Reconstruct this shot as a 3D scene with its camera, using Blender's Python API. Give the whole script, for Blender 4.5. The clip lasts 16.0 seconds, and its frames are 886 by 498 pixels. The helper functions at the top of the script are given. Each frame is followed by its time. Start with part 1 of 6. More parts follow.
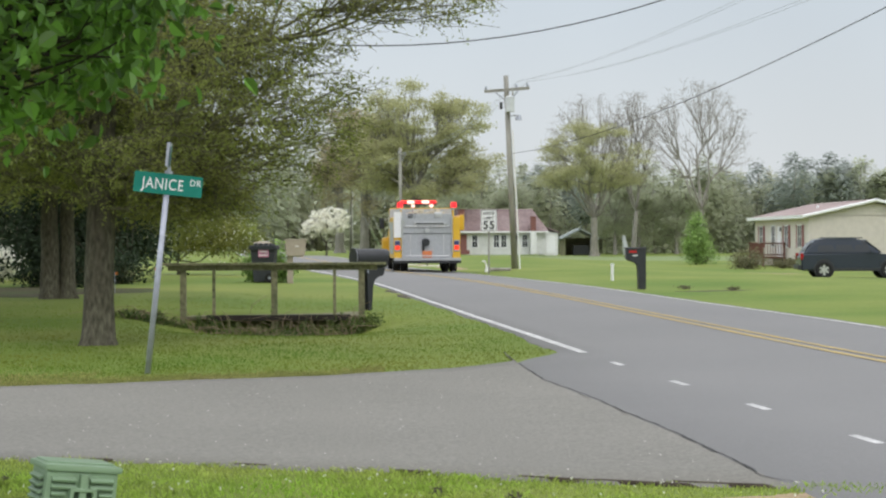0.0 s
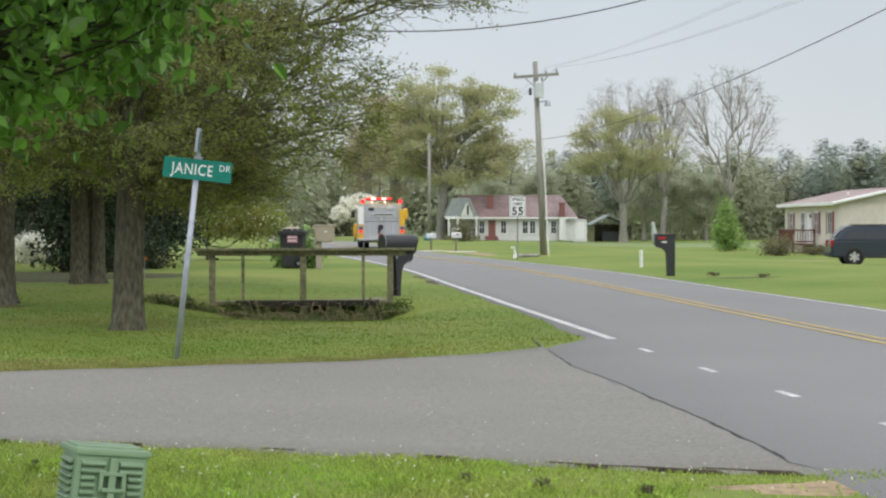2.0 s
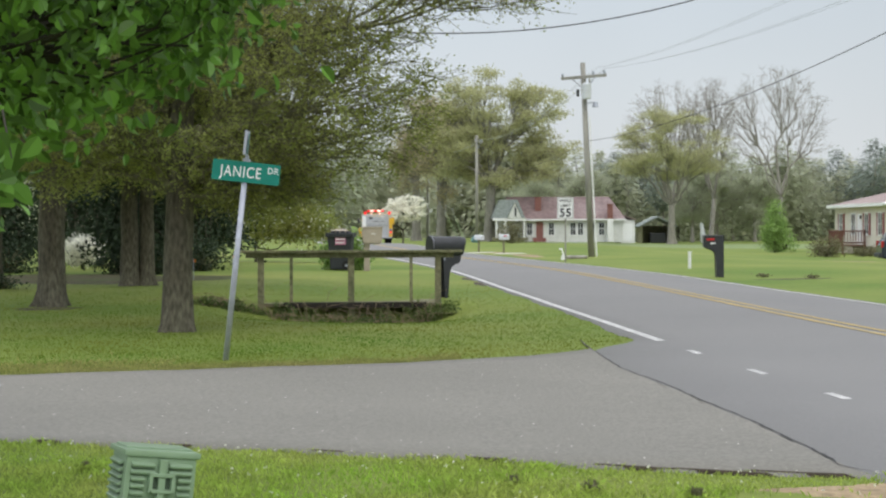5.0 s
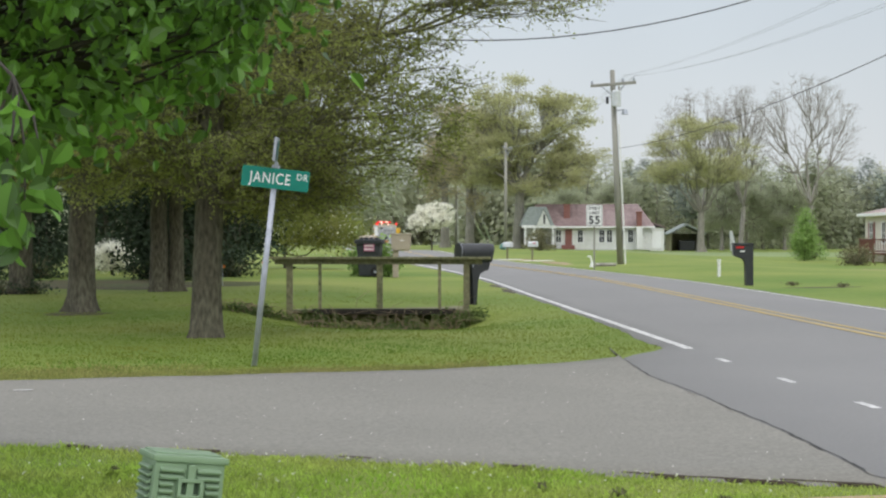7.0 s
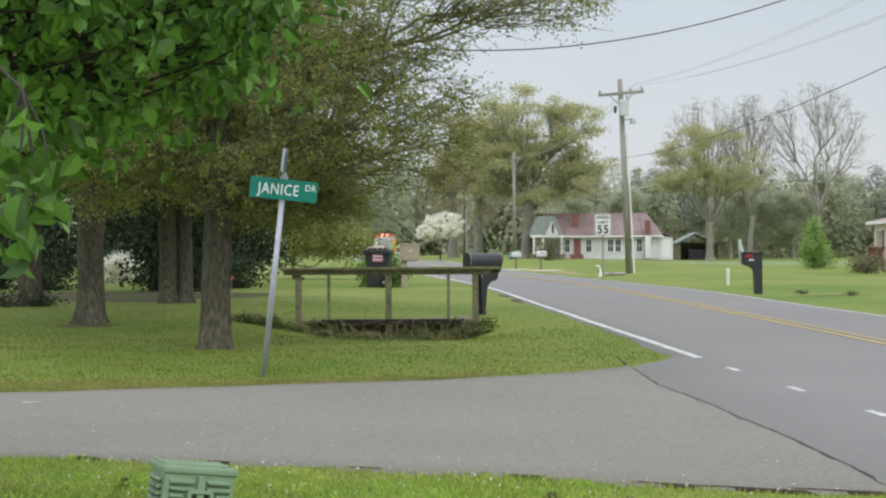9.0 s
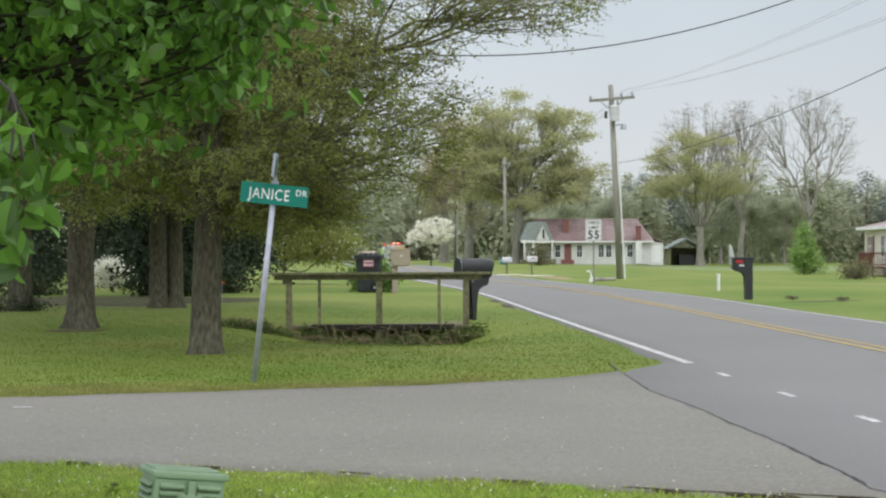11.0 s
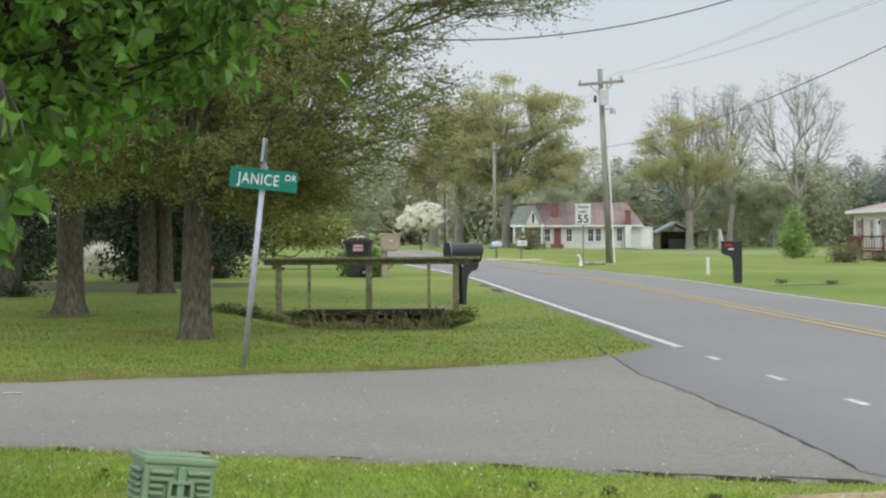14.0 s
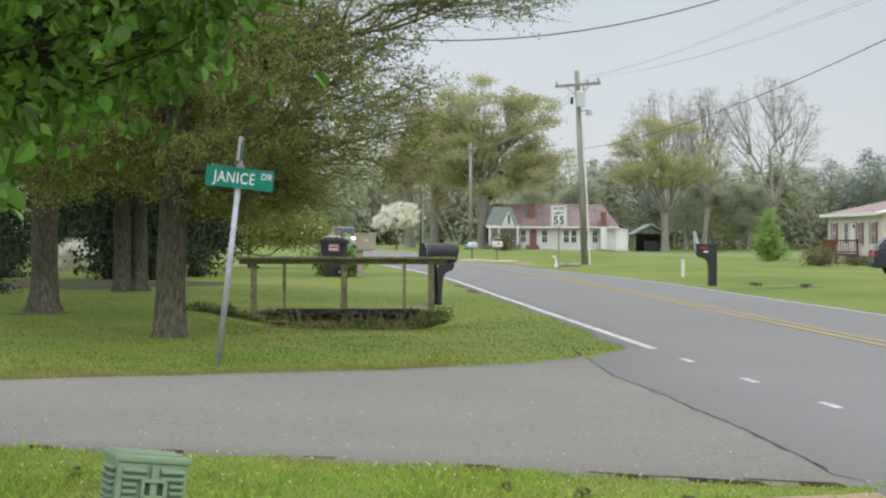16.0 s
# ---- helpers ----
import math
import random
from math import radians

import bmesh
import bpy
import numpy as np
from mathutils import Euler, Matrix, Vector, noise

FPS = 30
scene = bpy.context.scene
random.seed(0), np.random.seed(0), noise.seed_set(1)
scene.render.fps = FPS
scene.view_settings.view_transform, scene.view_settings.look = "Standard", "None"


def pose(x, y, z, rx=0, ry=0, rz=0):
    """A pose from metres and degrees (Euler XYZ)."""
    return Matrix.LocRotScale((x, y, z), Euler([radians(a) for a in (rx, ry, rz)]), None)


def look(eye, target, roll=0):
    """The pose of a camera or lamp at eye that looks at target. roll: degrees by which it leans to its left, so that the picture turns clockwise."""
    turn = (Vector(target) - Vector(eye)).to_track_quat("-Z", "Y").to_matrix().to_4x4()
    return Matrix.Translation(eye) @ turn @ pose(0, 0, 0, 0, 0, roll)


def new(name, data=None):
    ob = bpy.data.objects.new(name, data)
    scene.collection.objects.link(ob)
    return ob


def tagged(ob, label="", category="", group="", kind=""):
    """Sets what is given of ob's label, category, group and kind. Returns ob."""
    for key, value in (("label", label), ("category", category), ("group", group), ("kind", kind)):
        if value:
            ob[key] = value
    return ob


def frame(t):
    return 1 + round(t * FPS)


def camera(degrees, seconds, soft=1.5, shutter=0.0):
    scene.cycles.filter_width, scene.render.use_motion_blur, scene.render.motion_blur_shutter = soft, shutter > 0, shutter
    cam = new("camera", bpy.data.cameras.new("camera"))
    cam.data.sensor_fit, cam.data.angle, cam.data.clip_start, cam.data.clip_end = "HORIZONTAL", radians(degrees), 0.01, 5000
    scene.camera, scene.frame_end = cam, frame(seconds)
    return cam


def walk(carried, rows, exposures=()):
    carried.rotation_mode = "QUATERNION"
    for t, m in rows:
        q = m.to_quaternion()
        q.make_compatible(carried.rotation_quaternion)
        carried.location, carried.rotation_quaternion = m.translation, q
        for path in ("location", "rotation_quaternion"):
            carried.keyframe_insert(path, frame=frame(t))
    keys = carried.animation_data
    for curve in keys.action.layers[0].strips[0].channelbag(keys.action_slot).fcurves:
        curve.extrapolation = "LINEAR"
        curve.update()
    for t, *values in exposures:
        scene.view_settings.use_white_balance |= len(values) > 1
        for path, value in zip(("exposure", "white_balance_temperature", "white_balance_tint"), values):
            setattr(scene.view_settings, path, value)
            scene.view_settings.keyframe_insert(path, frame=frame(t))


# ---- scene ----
# ------------------------------------------------------------ camera
cam = camera(29.29, 16.0, soft=2.3)
walk(cam, [
    (0, pose(0, 0, 1.4, 89.697, 0.228, -3.552)),
    (0.5, pose(0, 0, 1.4, 89.223, 0.090, -3.371)),
    (1, pose(0, 0, 1.4, 88.941, 0.281, -3.170)),
    (1.5, pose(0, 0, 1.4, 89.024, 0.230, -3.242)),
    (2, pose(0, 0, 1.4, 89.223, 0.085, -2.582)),
    (2.5, pose(0, 0, 1.4, 89.280, 0.023, -2.028)),
    (3, pose(0, 0, 1.4, 89.291, 0.111, -1.748)),
    (3.5, pose(0, 0, 1.4, 89.295, 0.140, -1.424)),
    (4, pose(0, 0, 1.4, 89.298, 0.247, -1.004)),
    (4.2, pose(0, 0, 1.4, 89.243, 0.178, -1.083)),
    (6.5, pose(0, 0, 1.4, 89.461, 0.129, -0.299)),
    (7, pose(0, 0, 1.4, 89.523, -0.000, -0.000)),
    (7.5, pose(0, 0, 1.4, 89.660, -0.003, 0.230)),
    (8, pose(0, 0, 1.4, 89.713, 0.130, 0.291)),
    (8.5, pose(0, 0, 1.4, 89.799, 0.161, 0.326)),
    (9, pose(0, 0, 1.4, 89.866, 0.289, 0.289)),
    (11.5, pose(0, 0, 1.4, 90.049, 0.246, -0.093)),
    (12, pose(0, 0, 1.4, 90.042, 0.363, -0.143)),
    (12.5, pose(0, 0, 1.4, 89.866, 0.361, -0.261)),
    (13, pose(0, 0, 1.4, 89.662, 0.348, -0.352)),
    (13.5, pose(0, 0, 1.4, 89.590, 0.453, -0.395)),
    (14, pose(0, 0, 1.4, 89.516, 0.382, -0.374)),
    (14.5, pose(0, 0, 1.4, 89.475, 0.193, -0.510)),
    (15, pose(0, 0, 1.4, 89.483, 0.172, -0.676)),
    (15.5, pose(0, 0, 1.4, 89.480, -0.022, -0.884)),
    (16, pose(0, 0, 1.4, 89.525, -0.103, -1.194)),
])

# ------------------------------------------------------------ sky and light
SUN_EL, SUN_AZ = 48.0, 150.0
world = bpy.data.worlds.new("overcast_sky")
scene.world = world
world.use_nodes = True
wt = world.node_tree
wt.nodes.clear()


def wn(kind, **kw):
    n = wt.nodes.new(kind)
    for k, v in kw.items():
        n.inputs[k].default_value = v
    return n


w_out = wn("ShaderNodeOutputWorld")
w_bg = wn("ShaderNodeBackground")
w_sky = wn("ShaderNodeTexSky")
w_sky.sky_type = "NISHITA"
w_sky.sun_disc = False
w_sky.sun_elevation, w_sky.sun_rotation = radians(SUN_EL), radians(SUN_AZ)
w_sky.dust_density, w_sky.air_density = 4.0, 1.2
w_gain = wn("ShaderNodeVectorMath")
w_gain.operation = "SCALE"
w_gain.inputs["Scale"].default_value = 0.09
w_tc = wn("ShaderNodeTexCoord")
w_sep = wn("ShaderNodeSeparateXYZ")
w_ramp = wn("ShaderNodeValToRGB")
w_cr = w_ramp.color_ramp
w_cr.elements[0].position, w_cr.elements[0].color = 0.0, (0.82, 0.85, 0.865, 1)
w_cr.elements[1].position, w_cr.elements[1].color = 1.0, (1.75, 1.80, 1.88, 1)
mid = w_cr.elements.new(0.14)
mid.color = (0.69, 0.765, 0.835, 1)
mid2 = w_cr.elements.new(0.45)
mid2.color = (1.2, 1.26, 1.36, 1)
w_noise = wn("ShaderNodeTexNoise", Scale=2.2, Detail=4.0, Roughness=0.45)
w_cloud = wn("ShaderNodeMapRange")
w_cloud.inputs["From Min"].default_value, w_cloud.inputs["From Max"].default_value = 0.3, 0.7
w_cloud.inputs["To Min"].default_value, w_cloud.inputs["To Max"].default_value = 0.92, 1.12
w_mul = wn("ShaderNodeVectorMath")
w_mul.operation = "SCALE"
w_mix = wn("ShaderNodeMix")
w_mix.data_type = "RGBA"
w_mix.inputs[0].default_value = 0.88
L = wt.links.new
L(w_sky.outputs[0], w_gain.inputs[0])
L(w_tc.outputs["Generated"], w_sep.inputs[0])
L(w_sep.outputs["Z"], w_ramp.inputs[0])
L(w_tc.outputs["Generated"], w_noise.inputs["Vector"])
L(w_noise.outputs[0], w_cloud.inputs[0])
L(w_ramp.outputs[0], w_mul.inputs[0])
w_side = wn("ShaderNodeMapRange")
w_side.inputs["From Min"].default_value, w_side.inputs["From Max"].default_value = -0.5, 0.5
w_side.inputs["To Min"].default_value, w_side.inputs["To Max"].default_value = 1.2, 0.88
w_shade = wn("ShaderNodeMath")
w_shade.operation = "MULTIPLY"
L(w_sep.outputs["X"], w_side.inputs[0])
L(w_cloud.outputs[0], w_shade.inputs[0])
L(w_side.outputs[0], w_shade.inputs[1])
L(w_shade.outputs[0], w_mul.inputs["Scale"])
L(w_gain.outputs[0], w_mix.inputs[6])
L(w_mul.outputs[0], w_mix.inputs[7])
L(w_mix.outputs[2], w_bg.inputs[0])
L(w_bg.outputs[0], w_out.inputs[0])

sun_data = bpy.data.lights.new("sun", "SUN")
sun_data.energy, sun_data.angle, sun_data.color = 0.8, radians(25), (1.0, 0.97, 0.92)
sun = new("sun", sun_data)
sun.matrix_world = look((30 * math.sin(radians(SUN_AZ)), 30 * math.cos(radians(SUN_AZ)), 33), (0, 0, 0))


# ------------------------------------------------------------ materials
def mat(name, color, rough=0.7, var=0.25, scale=6.0, bump=0.0, metal=0.0, second=None, big=0.35, amount=0.5,
        island=0.0, translucent=0.0, spec=0.3, obj_random=0.0, stretch=(1, 1, 1), glow=None):
    m = bpy.data.materials.new(name)
    m.use_nodes = True
    nt = m.node_tree
    nt.nodes.clear()
    link = nt.links.new
    out = nt.nodes.new("ShaderNodeOutputMaterial")
    b = nt.nodes.new("ShaderNodeBsdfPrincipled")
    b.inputs["Roughness"].default_value = rough
    b.inputs["Metallic"].default_value = metal
    b.inputs["Specular IOR Level"].default_value = spec
    tc = nt.nodes.new("ShaderNodeTexCoord")
    mp = nt.nodes.new("ShaderNodeMapping")
    mp.inputs["Scale"].default_value = stretch
    link(tc.outputs["Object"], mp.inputs[0])

    def noise_at(s, detail=5.0):
        n = nt.nodes.new("ShaderNodeTexNoise")
        n.inputs["Scale"].default_value, n.inputs["Detail"].default_value = s, detail
        link(mp.outputs[0], n.inputs["Vector"])
        return n

    def mixrgb(kind, fac, a, c):
        n = nt.nodes.new("ShaderNodeMix")
        n.data_type, n.blend_type = "RGBA", kind
        for sock, v in ((n.inputs[0], fac), (n.inputs[6], a), (n.inputs[7], c)):
            if isinstance(v, (int, float)):
                sock.default_value = v
            elif isinstance(v, tuple):
                sock.default_value = (*v, 1)
            else:
                link(v, sock)
        return n.outputs[2]

    def ranged(v, a, c, lo=0.3, hi=0.7):
        n = nt.nodes.new("ShaderNodeMapRange")
        n.inputs["From Min"].default_value, n.inputs["From Max"].default_value = lo, hi
        n.inputs["To Min"].default_value, n.inputs["To Max"].default_value = a, c
        link(v, n.inputs[0])
        return n.outputs[0]

    fine, coarse = noise_at(scale), noise_at(scale * 0.13 if big is None else big, 3.0)
    col = color
    if second:
        col = mixrgb("MIX", ranged(coarse.outputs[0], 0.0, amount * 2 if amount < 0.5 else 1.0, 0.5 - amount * 0.4, 0.5 + amount * 0.4), color, second)
    hsv = nt.nodes.new("ShaderNodeHueSaturation")
    if isinstance(col, tuple):
        hsv.inputs["Color"].default_value = (*col, 1)
    else:
        link(col, hsv.inputs["Color"])
    value = ranged(fine.outputs[0], 1 - var, 1 + var)
    for amt, node, sock in ((island, "ShaderNodeNewGeometry", "Random Per Island"), (obj_random, "ShaderNodeObjectInfo", "Random")):
        if amt:
            g = nt.nodes.new(node)
            mul = nt.nodes.new("ShaderNodeMath")
            mul.operation = "MULTIPLY"
            link(value, mul.inputs[0])
            link(ranged(g.outputs[sock], 1 - amt, 1 + amt, 0, 1), mul.inputs[1])
            value = mul.outputs[0]
    link(value, hsv.inputs["Value"])
    link(hsv.outputs[0], b.inputs["Base Color"])
    if bump:
        bn = nt.nodes.new("ShaderNodeBump")
        bn.inputs["Strength"].default_value, bn.inputs["Distance"].default_value = bump, 0.02
        link(fine.outputs[0], bn.inputs["Height"])
        link(bn.outputs[0], b.inputs["Normal"])
    if glow:
        b.inputs["Emission Color"].default_value = (*glow[:3], 1)
        b.inputs["Emission Strength"].default_value = glow[3]
    shader = b.outputs[0]
    if translucent:
        t = nt.nodes.new("ShaderNodeBsdfTranslucent")
        link(hsv.outputs[0], t.inputs[0])
        ms = nt.nodes.new("ShaderNodeMixShader")
        ms.inputs[0].default_value = translucent
        link(shader, ms.inputs[1])
        link(t.outputs[0], ms.inputs[2])
        shader = ms.outputs[0]
    link(shader, out.inputs[0])
    return m


M = {}
M["lawn"] = mat("lawn", (0.098, 0.165, 0.018), 0.9, 0.12, 9.0, 0.3, second=(0.205, 0.235, 0.048), big=0.16, amount=0.5)
M["blade"] = mat("grass_blade", (0.102, 0.21, 0.018), 0.75, 0.10, 3.0, second=(0.225, 0.235, 0.045), big=0.4, amount=0.5, island=0.08, translucent=0.5)
M["blade_dry"] = mat("dry_grass_blade", (0.36, 0.33, 0.13), 0.8, 0.15, 3.0, second=(0.28, 0.31, 0.09), big=0.7, amount=0.6, island=0.3, translucent=0.4)
M["blade_near"] = mat("fresh_grass_blade", (0.29, 0.48, 0.06), 0.7, 0.15, 3.0, second=(0.42, 0.46, 0.13), big=0.9, amount=0.6, island=0.35, translucent=0.5)
M["asphalt"] = mat("road_asphalt", (0.19, 0.186, 0.184), 0.85, 0.10, 60.0, 0.15, second=(0.215, 0.21, 0.205), big=0.25, amount=0.7)
M["asphalt_old"] = mat("side_road_asphalt", (0.188, 0.18, 0.16), 0.9, 0.2, 34.0, 0.25, second=(0.22, 0.21, 0.186), big=0.35, amount=0.7)
M["crack"] = mat("joint_tar", (0.05, 0.05, 0.05), 0.9, 0.3, 20.0, 0.4)
M["white_line"] = mat("white_road_paint", (0.66, 0.65, 0.635), 0.7, 0.25, 22.0, second=(0.36, 0.355, 0.35), big=3.0, amount=0.55)
M["yellow_line"] = mat("yellow_road_paint", (0.46, 0.33, 0.10), 0.7, 0.2, 30.0, second=(0.34, 0.27, 0.13), big=1.5, amount=0.5)
M["dirt"] = mat("sandy_dirt", (0.36, 0.27, 0.17), 0.95, 0.3, 14.0, 0.6, second=(0.22, 0.17, 0.10), big=1.5)
M["bark"] = mat("oak_bark", (0.072, 0.062, 0.045), 0.95, 0.5, 22.0, 1.6, second=(0.125, 0.118, 0.085), big=2.4, stretch=(1, 1, 0.35))
# Haze of the far trees painted into both greys; the log shares bark_pale.
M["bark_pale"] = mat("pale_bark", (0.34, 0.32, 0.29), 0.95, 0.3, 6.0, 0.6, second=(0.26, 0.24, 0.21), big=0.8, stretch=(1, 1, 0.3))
M["bark_haze"] = mat("hazed_grey_bark", (0.29, 0.275, 0.24), 0.95, 0.25, 6.0, 0.5, second=(0.23, 0.215, 0.18), big=0.8, stretch=(1, 1, 0.3))
M["twig"] = mat("olive_twig", (0.135, 0.13, 0.075), 0.9, 0.3, 9.0)
M["pear_twig"] = mat("dark_pear_twig", (0.045, 0.04, 0.032), 0.9, 0.3, 9.0)
M["leaf_oak"] = mat("young_oak_leaf", (0.285, 0.345, 0.09), 0.8, 0.10, 2.0, second=(0.305, 0.295, 0.1), big=0.5, amount=0.5, island=0.22, translucent=0.55)
# Brown buds lightened so the colour carries the distance haze.
M["leaf_bud_haze"] = mat("hazed_brown_bud", (0.47, 0.43, 0.25), 0.8, 0.10, 1.0, second=(0.44, 0.38, 0.25), big=0.2, island=0.15, translucent=0.6)
M["leaf_pear"] = mat("pear_leaf", (0.08, 0.17, 0.031), 0.38, 0.12, 5.0, second=(0.2, 0.385, 0.07), big=1.8, amount=0.6, island=0.6, translucent=0.45, spec=0.5)
# Distance haze is put into these three far foliage colours, paler and greyer.
M["leaf_spring_haze"] = mat("hazed_spring_leaf", (0.51, 0.52, 0.28), 0.8, 0.10, 1.0, second=(0.49, 0.48, 0.28), big=0.12, amount=0.6, island=0.14, translucent=0.6)
M["leaf_wood_haze"] = mat("hazed_wood_leaf", (0.45, 0.50, 0.35), 0.85, 0.08, 0.6, second=(0.50, 0.50, 0.37), big=0.05, amount=0.6, island=0.08, translucent=0.72, spec=0.1)
M["leaf_pine_haze"] = mat("hazed_pine_needle", (0.33, 0.375, 0.33), 0.9, 0.08, 0.6, second=(0.37, 0.405, 0.36), big=0.06, amount=0.6, island=0.08, translucent=0.7, spec=0.1)
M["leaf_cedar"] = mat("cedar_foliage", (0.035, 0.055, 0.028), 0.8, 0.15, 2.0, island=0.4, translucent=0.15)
M["leaf_bright"] = mat("bright_bush_leaf", (0.27, 0.40, 0.12), 0.6, 0.15, 2.0, island=0.35, translucent=0.3)
M["leaf_shrub"] = mat("shrub_leaf", (0.19, 0.18, 0.10), 0.7, 0.15, 2.0, island=0.4, translucent=0.35)
M["leaf_weed"] = mat("ditch_weed_leaf", (0.075, 0.12, 0.035), 0.7, 0.15, 2.0, second=(0.15, 0.19, 0.06), big=1.6, amount=0.5, island=0.35, translucent=0.35)
M["blossom"] = mat("white_blossom", (0.90, 0.89, 0.80), 0.8, 0.04, 2.0, island=0.08, translucent=0.5)
M["galv"] = mat("galvanised_steel", (0.40, 0.42, 0.48), 0.5, 0.15, 12.0, 0.1, 0.35)
M["sign_green"] = mat("green_sign_sheet", (0.012, 0.20, 0.15), 0.45, 0.08, 8.0)
M["sign_white"] = mat("white_sign_sheet", (0.80, 0.80, 0.80), 0.5, 0.05, 8.0)
M["black_ink"] = mat("black_sign_ink", (0.03, 0.03, 0.035), 0.5, 0.1, 8.0)
M["wood_grey"] = mat("weathered_timber", (0.235, 0.215, 0.135), 0.9, 0.35, 14.0, 0.8, second=(0.14, 0.145, 0.08), big=2.5)
M["pole_wood"] = mat("treated_pole_wood", (0.31, 0.30, 0.27), 0.9, 0.25, 5.0, 0.6, second=(0.24, 0.23, 0.20), big=0.7, stretch=(1, 1, 0.15))
M["black_plastic"] = mat("black_plastic", (0.028, 0.030, 0.034), 0.4, 0.2, 6.0, 0.05, spec=0.5)
M["red_flag"] = mat("red_plastic", (0.5, 0.03, 0.03), 0.45, 0.1, 6.0)
M["tan_plastic"] = mat("tan_plastic", (0.42, 0.36, 0.29), 0.5, 0.08, 6.0)
M["ped_green"] = mat("sage_green_enclosure", (0.27, 0.38, 0.25), 0.5, 0.08, 7.0, 0.05, second=(0.24, 0.345, 0.225), big=3.0)
# Dark green that paints the shade inside the pedestal's openings.
M["slot_shade"] = mat("shaded_slot", (0.07, 0.105, 0.07), 0.8, 0.1, 7.0)
# Black-brown timber for the sill beam.
M["dark_timber"] = mat("black_brown_timber", (0.028, 0.024, 0.018), 0.8, 0.3, 9.0, 0.5)
M["wire"] = mat("cable_black", (0.05, 0.05, 0.055), 0.6, 0.1, 4.0)
M["wire_grey"] = mat("cable_aluminium", (0.42, 0.44, 0.47), 0.5, 0.1, 4.0)
M["glass_dark"] = mat("tinted_glass", (0.03, 0.034, 0.038), 0.06, 0.05, 3.0, spec=0.5)
M["chrome"] = mat("bright_metal", (0.62, 0.62, 0.62), 0.3, 0.1, 5.0, 0, 0.8)
M["tyre"] = mat("tyre_rubber", (0.022, 0.022, 0.022), 0.85, 0.2, 8.0, 0.2)


# ------------------------------------------------------------ mesh helpers
def thing(name, m, label, category, group="", kind=""):
    ob = new(name)
    ob.empty_display_size = 0.1
    ob.matrix_basis = m
    return tagged(ob, label, category, group, kind)


def mesh_ob(name, verts, faces, material, parent=None, label="", smooth=False):
    me = bpy.data.meshes.new(name)
    me.from_pydata([tuple(v) for v in verts], [], [tuple(f) for f in faces])
    me.materials.append(material)
    if smooth:
        me.polygons.foreach_set("use_smooth", [True] * len(me.polygons))
    me.update()
    ob = new(name, me)
    ob.parent = parent
    if label:
        tagged(ob, label)
    return ob


def part(name, bm, material, parent, label="", smooth=False):
    me = bpy.data.meshes.new(name)
    bmesh.ops.recalc_face_normals(bm, faces=bm.faces)
    bm.to_mesh(me)
    bm.free()
    me.materials.append(material)
    if smooth:
        me.polygons.foreach_set("use_smooth", [True] * len(me.polygons))
    ob = new(name, me)
    ob.parent = parent
    if label:
        tagged(ob, label)
    return ob


def add_box(bm, x, y, z, sx, sy, sz, bevel=0.0, m=None):
    """A box with its middle at x, y, z, its edges bevelled."""
    r = bmesh.ops.create_cube(bm, size=1, matrix=(m or Matrix()) @ Matrix.Translation((x, y, z)) @ Matrix.Diagonal((sx, sy, sz, 1)))
    if bevel:
        edges = list({e for v in r["verts"] for e in v.link_edges})
        bmesh.ops.bevel(bm, geom=edges, offset=bevel, segments=2, affect="EDGES", profile=0.7)
    return bm


def add_cyl(bm, a, b, r1, r2=None, n=14):
    a, b = Vector(a), Vector(b)
    d = b - a
    m = Matrix.Translation((a + b) / 2) @ d.to_track_quat("Z", "Y").to_matrix().to_4x4()
    bmesh.ops.create_cone(bm, cap_ends=True, segments=n, radius1=r1, radius2=r1 if r2 is None else r2, depth=d.length, matrix=m)
    return bm


def box_part(name, x, y, z, sx, sy, sz, material, parent, label="", bevel=0.01, m=None):
    return part(name, add_box(bmesh.new(), x, y, z, sx, sy, sz, bevel, m), material, parent, label)


def cyl_part(name, a, b, r1, material, parent, label="", r2=None, n=14):
    return part(name, add_cyl(bmesh.new(), a, b, r1, r2, n), material, parent, label, smooth=False)


def prism(bm, outline, y0, y1):
    """Sweeps an outline in x and z from y0 to y1."""
    a = [bm.verts.new((x, y0, z)) for x, z in outline]
    b = [bm.verts.new((x, y1, z)) for x, z in outline]
    bm.faces.new(a)
    bm.faces.new(b[::-1])
    for i in range(len(a)):
        j = (i + 1) % len(a)
        bm.faces.new((a[i], b[i], b[j], a[j]))
    return bm


